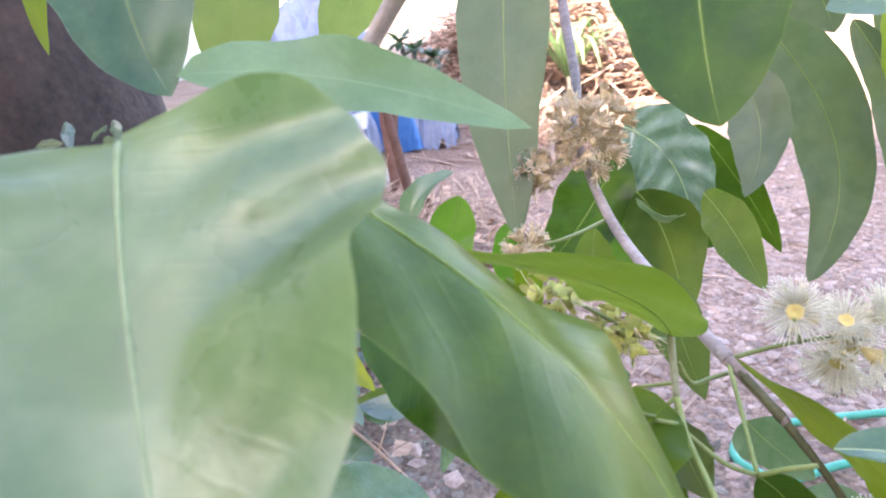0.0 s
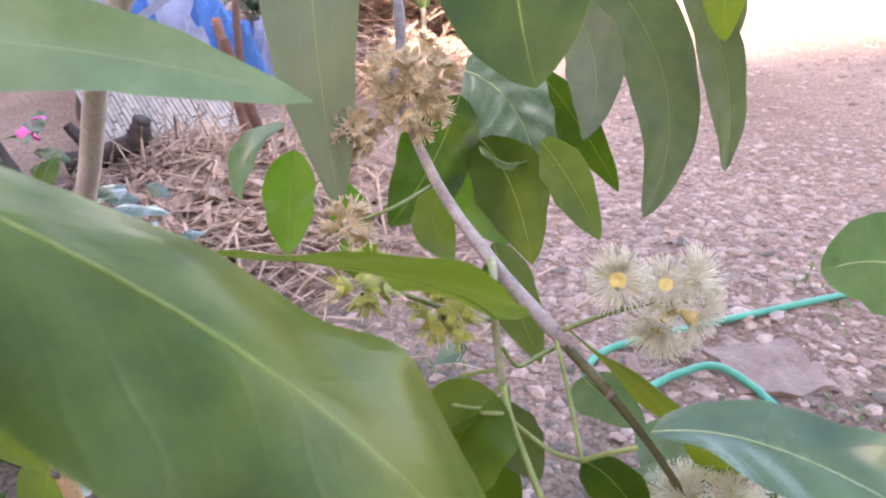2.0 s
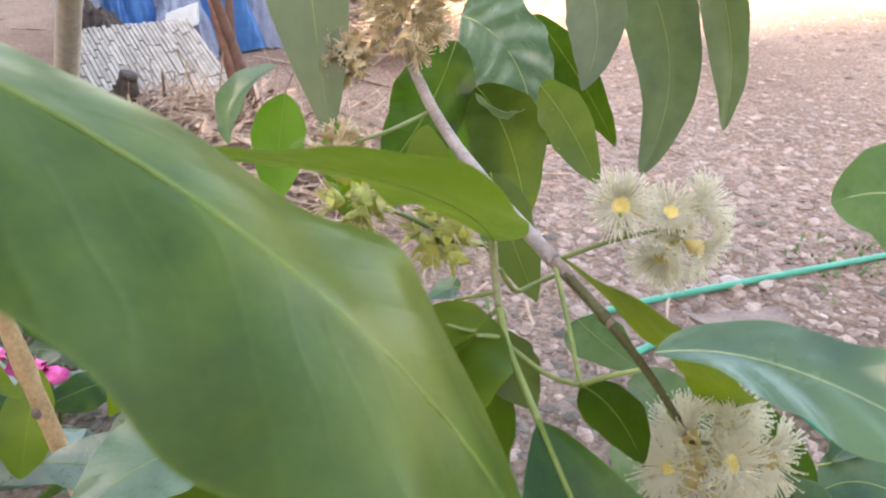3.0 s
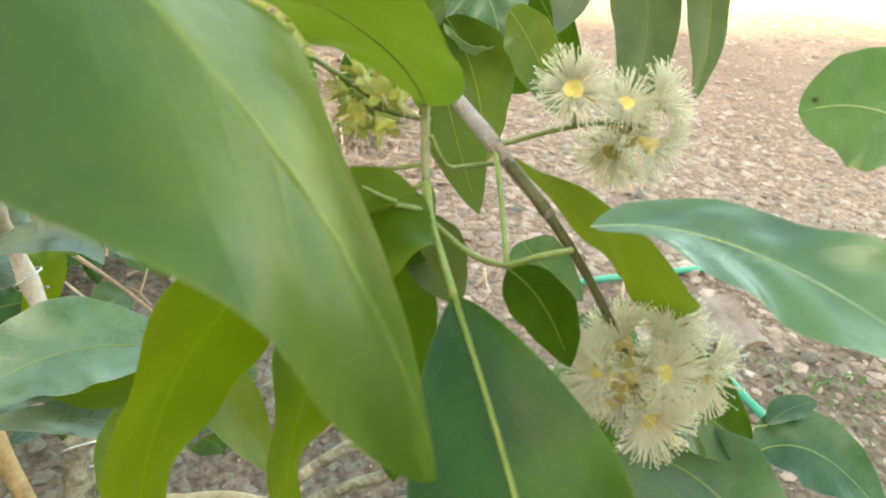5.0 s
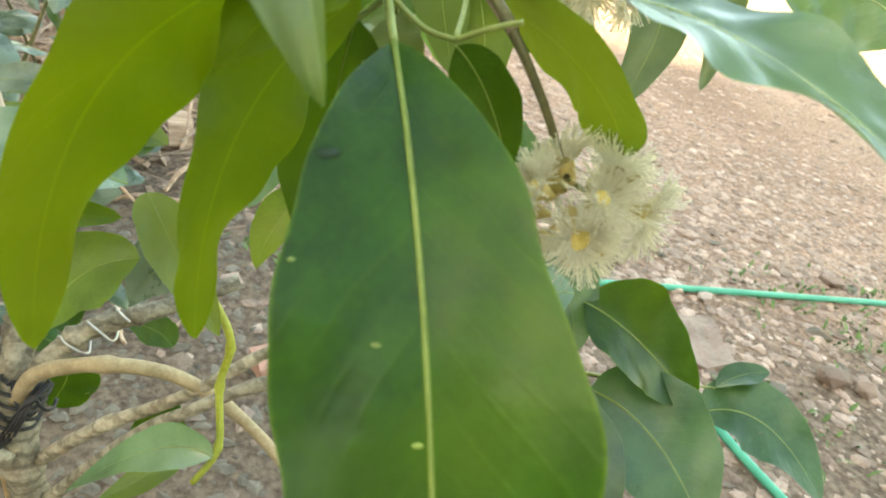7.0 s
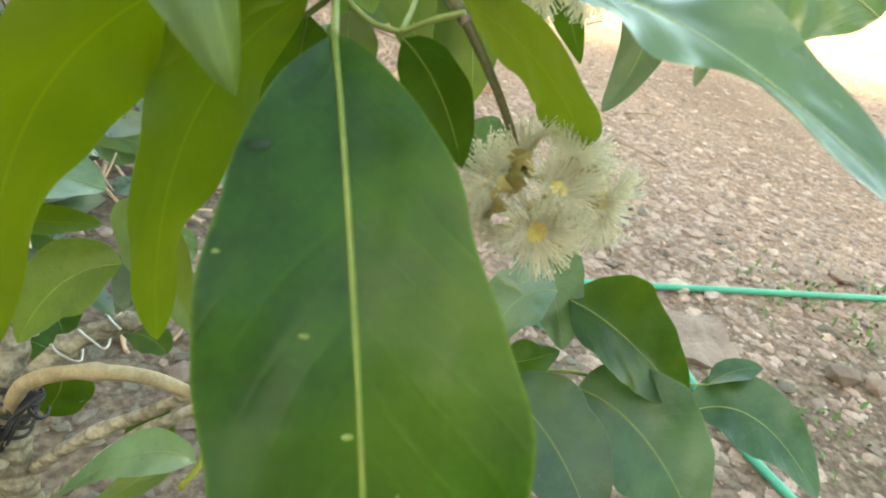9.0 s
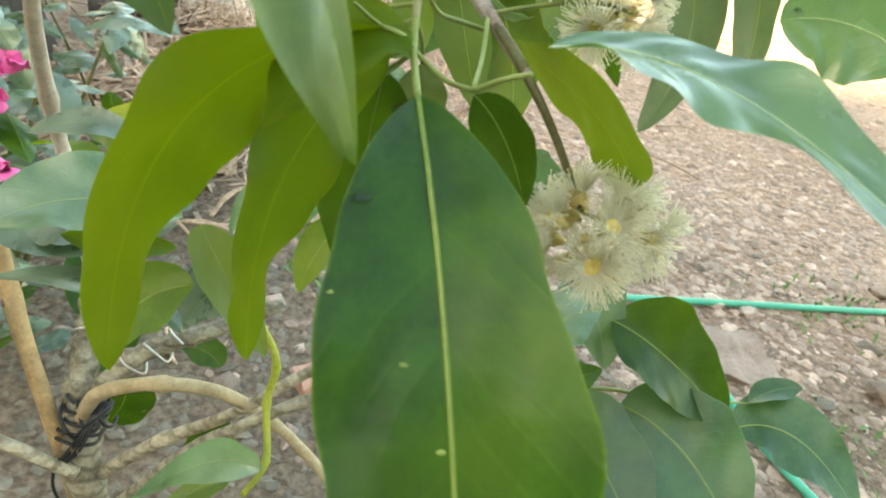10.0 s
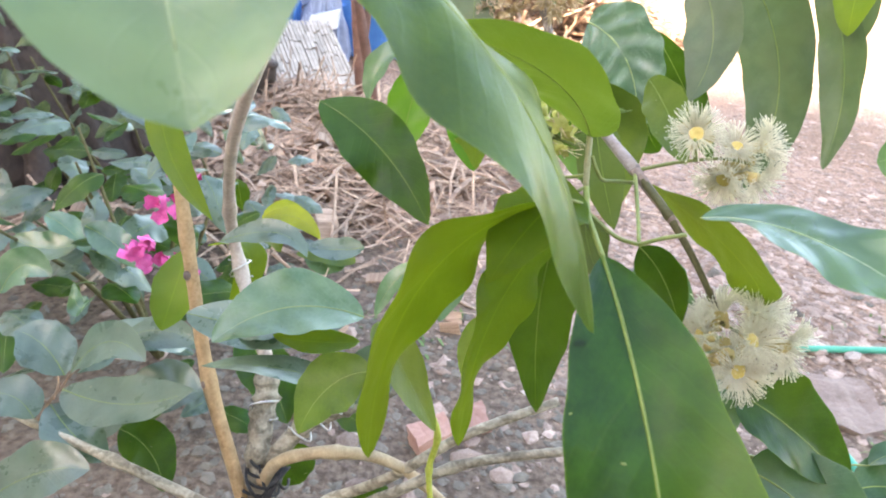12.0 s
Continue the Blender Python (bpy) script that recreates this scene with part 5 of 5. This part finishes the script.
for v in bm.verts:
    c = Vector((-0.06 - 0.1 * v.co.z + 0.08, 0.08 * v.co.z - 0.05, v.co.z))
    a = math.atan2(v.co.y - c.y, v.co.x - c.x)
    k = 0.10 * noise.noise(Vector((math.cos(a) * 4, math.sin(a) * 4, v.co.z * 0.8))) + 0.06 * noise.noise(Vector((math.cos(a) * 14, math.sin(a) * 14, v.co.z * 1.5)))
    k += 0.05 * max(0.0, 1 - v.co.z / 0.4) ** 2
    v.co.x, v.co.y = c.x + (v.co.x - c.x) * (1 + k), c.y + (v.co.y - c.y) * (1 + k)
part("trunk", bm, log_mat, logt)
for k in range(6):
    a = -0.25 - 0.36 * k
    d = Vector((math.cos(a), math.sin(a), 0))
    o = Vector((-1.33, 2.10, 0))
    stem("root", logt, [o + d * 0.37 + Vector((-0.04, 0.02, 0.55)), o + d * 0.41 + Vector((-0.01, 0, 0.28)), o + d * 0.47 + Vector((0, 0, 0.08)), o + d * 0.60 - Vector((0, 0, 0.01))], 0.022, 0.050, log_mat, lumps=0.35, sides=9)
weed = thing("small_weed", (-0.9, 1.7, 0.0), "small light green weed before the dark trunk", "weed")
rng = random.Random(12)
for k in range(46):
    a = rng.random()
    c = Vector((-1.05 + 0.5 * a + rng.uniform(-0.08, 0.08), 1.55 + rng.uniform(-0.1, 0.15), rng.uniform(0.2, 0.62)))
    d = Vector((rng.uniform(-1, 1), rng.uniform(-1, 0.2), rng.uniform(-1, 0.2))).normalized() * rng.uniform(0.03, 0.055)
    leaf(weed, c - d, c + Vector((0, 0, 0.006)), c + d, d.length * 0.8, d.cross(Vector((rng.uniform(-1, 1), -1, 0.6))).normalized(), 0.2, 0.2, (leaf_dusk, leaf_grey)[k % 2])
for k in range(4):
    x, top = -1.02 + 0.13 * k + rng.uniform(-0.04, 0.04), rng.uniform(0.38, 0.55)
    stem("stem", weed, [(x + 0.05, 1.7, 0.0), (x + rng.uniform(-0.03, 0.05), 1.62, top * 0.5), (x + rng.uniform(-0.06, 0.06), 1.56, top)], 0.005, 0.002, dark_twig, lumps=0.1)
blk = thing("wood_block", (-0.7, 2.65, 0.0), "short dark wooden branch stub on debris", "wood")
stem("block", blk, [(-0.95, 2.74, 0.06), (-0.80, 2.74, 0.09), (-0.63, 2.74, 0.17)], 0.052, 0.034, stub_mat, lumps=0.3, sides=10)

stem("fork", blk, [(-0.70, 2.74, 0.11), (-0.66, 2.735, 0.17), (-0.635, 2.73, 0.23)], 0.050, 0.036, stub_mat, lumps=0.3, sides=8)
stem("fork", blk, [(-0.84, 2.74, 0.08), (-0.89, 2.76, 0.16), (-0.93, 2.78, 0.21)], 0.034, 0.020, stub_mat, lumps=0.3, sides=8)

# dry strips and sticks of the debris heap
rng = random.Random(5)
heap = thing("debris_heap", (-0.2, 2.1, 0.0), "heap of dry bamboo strips and wood waste", "debris")
strip_data = []
for i in range(10):
    bm = bmesh.new()
    w, t, bend = rng.uniform(0.0035, 0.011), rng.uniform(0.0015, 0.003), rng.uniform(-0.05, 0.05)
    prev = None
    for k in range(5):
        x = k / 4 - 0.5
        z = bend * (1 - 4 * x * x)
        ring = [bm.verts.new((x, sy * w * (1 - 0.3 * abs(x)), z + sz * t)) for sy, sz in ((-1, -1), (1, -1), (1, 1), (-1, 1))]
        if prev:
            for a in range(4):
                bm.faces.new((prev[a], prev[(a + 1) % 4], ring[(a + 1) % 4], ring[a]))
        else:
            bm.faces.new(ring[::-1])
        prev = ring
    bm.faces.new(prev)
    me = bpy.data.meshes.new("strip")
    bm.to_mesh(me)
    bm.free()
    me.materials.append(straw_mat)
    strip_data.append(me)
for i in range(290):
    ob = new("strip", strip_data[i % 10])
    ob.parent = heap
    x, y = rng.gauss(-0.28, 0.34), rng.gauss(2.15, 0.38)
    s = rng.uniform(0.08, 0.34)
    ob.location = local(heap, (x, y, 0.015 + rng.uniform(0, 0.10) * math.exp(-((x + 0.3) ** 2 + (y - 2.2) ** 2) / 0.16)))
    ob.rotation_euler = (rng.uniform(-0.5, 0.5), rng.uniform(-0.22, 0.22), rng.uniform(0, 6.28))
    ob.scale = (s, 1, 1)

# gravel: single pebbles near, the rest joined
pebbles = [stone_mesh(40 + i, rng.uniform(0.16, 0.42), 0.42) for i in range(8)]
for i, me in enumerate(pebbles):
    me.materials.append(stone_mat if i % 4 else grey_stone)
for i in range(300):
    x, y = rng.uniform(0.45, 1.75), rng.uniform(0.72, 1.65)
    s = 0.005 + 0.024 * rng.random() ** 3.0
    ob = new("pebble", pebbles[i % 8])
    ob.parent = ground
    ob.location = (x, y, ground_height(x, y) + s * 0.08)
    ob.rotation_euler = (rng.uniform(-0.4, 0.4), rng.uniform(-0.4, 0.4), rng.uniform(0, 6.28))
    ob.scale = (s, s, s)
base = [(np.array([v.co for v in me.vertices]), np.array([q.vertices[:] for q in me.polygons])) for me in pebbles]


def gravel(name, count, place, size, material, label, seed):
    """Many small stones as one sheet of stuff."""
    g = np.random.default_rng(seed)
    vs, fs, k = [], [], 0
    for i in range(count):
        bv, bf = base[i % 8]
        x, y = place(g)
        s = size(g)
        a = g.uniform(0, 6.28)
        r = np.array([[math.cos(a), -math.sin(a), 0], [math.sin(a), math.cos(a), 0], [0, 0, 1]])
        vs.append(bv @ r.T * s + np.array([x, y, ground_height(x, y) - s * 0.02]))
        fs.append(bf + k)
        k += len(bv)
    me = bpy.data.meshes.new(name)
    me.from_pydata(np.concatenate(vs).tolist(), [], np.concatenate(fs).tolist())
    return tagged(mesh_part(name, me, material, smooth=False), label, "gravel", kind="stuff")


gravel("gravel_bed", 8000, lambda g: (0.95 + g.normal(0, 0.50), 1.65 + g.normal(0, 0.45)), lambda g: 0.003 + 0.020 * g.random() ** 3.2, stone_mat, "dense angular reddish gravel chips trodden flat", 6)
gravel("gravel", 11000, lambda g: (1.5 + g.normal(0, 0.75), 1.75 + g.normal(0, 0.85)), lambda g: 0.003 + 0.028 * g.random() ** 3.6, stone_mat, "loose pinkish gravel chips on the soil", 1)
gravel("far_gravel", 9000, lambda g: (3.2 + g.normal(0, 2.0), 4.6 + g.normal(0, 1.7)), lambda g: 0.005 + 0.03 * g.random() ** 3, stone_mat, "loose pinkish gravel further off in the yard", 2)
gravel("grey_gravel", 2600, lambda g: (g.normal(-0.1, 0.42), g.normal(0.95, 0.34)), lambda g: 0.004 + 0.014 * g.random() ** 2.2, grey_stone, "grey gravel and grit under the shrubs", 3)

gravel("pale_chips", 420, lambda g: (1.4 + g.normal(0, 0.7), 1.7 + g.normal(0, 0.7)), lambda g: 0.005 + 0.012 * g.random() ** 2, chip_mat, "scattered pale stone chips on the gravel", 4)

# broken brick and larger stones
def brick_piece(at, size, turn, seed):
    r = random.Random(seed)
    bm = bmesh.new()
    bmesh.ops.create_cube(bm, size=1, matrix=Matrix.Diagonal((*size, 1)))
    bmesh.ops.subdivide_edges(bm, edges=bm.edges[:], cuts=2, use_grid_fill=True)
    for v in bm.verts:
        v.co += Vector((r.uniform(-1, 1), r.uniform(-1, 1), r.uniform(-1, 1))) * min(size) * 0.12
    ob = tagged(part("brick_fragment", bm, brick_mat, smooth=False), "broken pinkish red brick fragment on soil", "brick", "broken bricks")
    ob.location, ob.rotation_euler = (at[0], at[1], size[2] * 0.42), (0.06, -0.05, turn)


for k, (at, size, turn) in enumerate([((0.098, 0.822), (0.075, 0.05, 0.035), 0.5), ((0.175, 0.872), (0.06, 0.05, 0.03), 1.9), 
                                      ((0.60, 1.76), (0.055, 0.035, 0.03), 0.2)]):
    brick_piece(at, size, turn, k)
for k, (x, y, s) in enumerate([(1.28, 0.93, 0.055), (1.35, 0.90, 0.04), (1.02, 1.215, 0.035), (1.10, 1.19, 0.028), (0.80, 1.10, 0.03), (0.16, 0.78, 0.035), (0.22, 0.75, 0.026), (-0.05, 0.80, 0.03), (1.6, 1.35, 0.04), (1.2, 1.5, 0.035)]):
    ob = new("stone", stone_mesh(90 + k, 0.45, 0.2))
    ob.data.materials.append(chip_mat if k in (2, 3) else stone_mat)
    ob.location, ob.rotation_euler, ob.scale = (x, y, s * 0.18), (0, 0, k * 1.3), (s, s, s)
    tagged(ob, "pale angular stone chip on the gravel" if k in (2, 3) else "flat pinkish brown stone lying in gravel", "stone", "loose stones")

# sticks lying on the gravel
for k, (a, b) in enumerate([((1.205, 2.183), (1.339, 2.007)), ((0.779, 1.091), (0.836, 1.18)), ((1.40, 2.55), (1.62, 2.60)), ((0.5, 1.9), (0.7, 1.85))]):
    st = thing("stick", (a[0], a[1], 0.0), "thin pale dry stick lying on gravel", "stick", "sticks on gravel")
    stem("stick", st, [(a[0], a[1], 0.012), ((a[0] + b[0]) / 2, (a[1] + b[1]) / 2 + 0.008, 0.016), (b[0], b[1], 0.012)], 0.005, 0.003, straw_mat, lumps=0.1, sides=6)

# wide bark and bamboo chips among the debris
for k in range(70):
    x, y = rng.gauss(-0.25, 0.36), rng.gauss(2.1, 0.40)
    ob = new("chip", strip_data[k % 10])
    ob.parent = heap
    ob.location = local(heap, (x, y, 0.03 + rng.uniform(0, 0.09) * math.exp(-((x + 0.3) ** 2 + (y - 2.2) ** 2) / 0.16)))
    ob.rotation_euler = (rng.uniform(-0.6, 0.6), rng.uniform(-0.3, 0.3), rng.uniform(0, 6.28))
    ob.scale = (rng.uniform(0.06, 0.16), rng.uniform(1.4, 3.2), 1.2)

# joined brushwood: sunlit far off, and fine straw on the debris heap
def brush(name, count, centre, spread, height, length, thick, label, seed):
    g = np.random.default_rng(seed)
    vs, fs, n = [], [], 0
    for k in range(count):
        x, y = g.normal(centre[0], spread[0]), g.normal(centre[1], spread[1])
        c = np.array([x, y, 0.012 + height * g.random() * math.exp(-((x - centre[0]) ** 2) / (1.65 * spread[0] ** 2))])
        d = g.normal(size=3)
        d[2] *= 0.3
        d /= np.linalg.norm(d)
        s = np.cross(d, [0.2, 0.1, 1.0])
        s /= np.linalg.norm(s)
        t = np.cross(d, s)
        ln, w = g.uniform(*length), g.uniform(*thick)
        c[2] = max(c[2], abs(d[2]) * ln * 0.8)
        bow = g.normal(0, 0.12) * ln
        for e, o in ((-1, 0), (0, bow), (1, 0)):
            for q in (s * w, t * w * 0.5, -s * w, -t * w * 0.5):
                vs.append((c + d * ln * e + s * o + q).tolist())
        fs += [[n + r + i, n + r + (i + 1) % 4, n + r + 4 + (i + 1) % 4, n + r + 4 + i] for r in (0, 4) for i in range(4)] + [[n, n + 3, n + 2, n + 1], [n + 8, n + 9, n + 10, n + 11]]
        n += 12
    me = bpy.data.meshes.new(name)
    me.from_pydata(vs, [], fs)
    return tagged(mesh_part(name, me, straw_mat, smooth=False), label, "brushwood", kind="stuff")


brush("brushwood", 2300, (0.70, 6.2), (0.80, 0.4), 1.15, (0.1, 0.35), (0.006, 0.018), "heap of dry brushwood in the sunny yard", 8)
brush("low_brushwood", 620, (0.66, 4.35), (0.26, 0.42), 0.22, (0.06, 0.22), (0.004, 0.012), "dry brushwood strewn over the gravel", 15)
brush("loose_straw", 420, (-0.50, 2.72), (0.22, 0.12), 0.13, (0.06, 0.18), (0.002, 0.006), "long dry straw heaped before the bamboo mat", 12)
brush("straw", 1500, (-0.27, 2.15), (0.40, 0.40), 0.11, (0.03, 0.14), (0.0015, 0.0055), "fine dry straw and splinters over the debris", 9)

g = np.random.default_rng(8)
# sparse low weeds in the gravel
vs, fs, n = [], [], 0
for k in range(380):
    cx, cy = ((1.50, 1.05), (1.35, 1.25), (1.75, 1.3), (0.1, 1.2), (1.05, 0.80))[k % 5]
    x, y = g.normal(cx, 0.10) + 0.06 * math.sin(k * 0.7), g.normal(cy, 0.07)
    a, h, w = g.uniform(0, 6.28), g.uniform(0.006, 0.022), g.uniform(0.0015, 0.004)
    d = np.array([math.cos(a), math.sin(a), 0])
    s = np.array([-math.sin(a), math.cos(a), 0])
    o = np.array([x, y, ground_height(x, y) + 0.002])
    for q in (o - s * w, o + s * w, o + d * h * 0.5 + s * w * 1.5 + [0, 0, h * 0.7], o + d * h * 0.5 - s * w * 1.5 + [0, 0, h * 0.7], o + d * h * 1.2 + [0, 0, h]):
        vs.append(q.tolist())
    fs += [[n, n + 1, n + 2, n + 3], [n + 3, n + 2, n + 4]]
    n += 5
me = bpy.data.meshes.new("weeds")
me.from_pydata(vs, [], fs)
tagged(mesh_part("weeds", me, grass_mat), "sparse low green weeds between the stones", "weeds", kind="stuff")
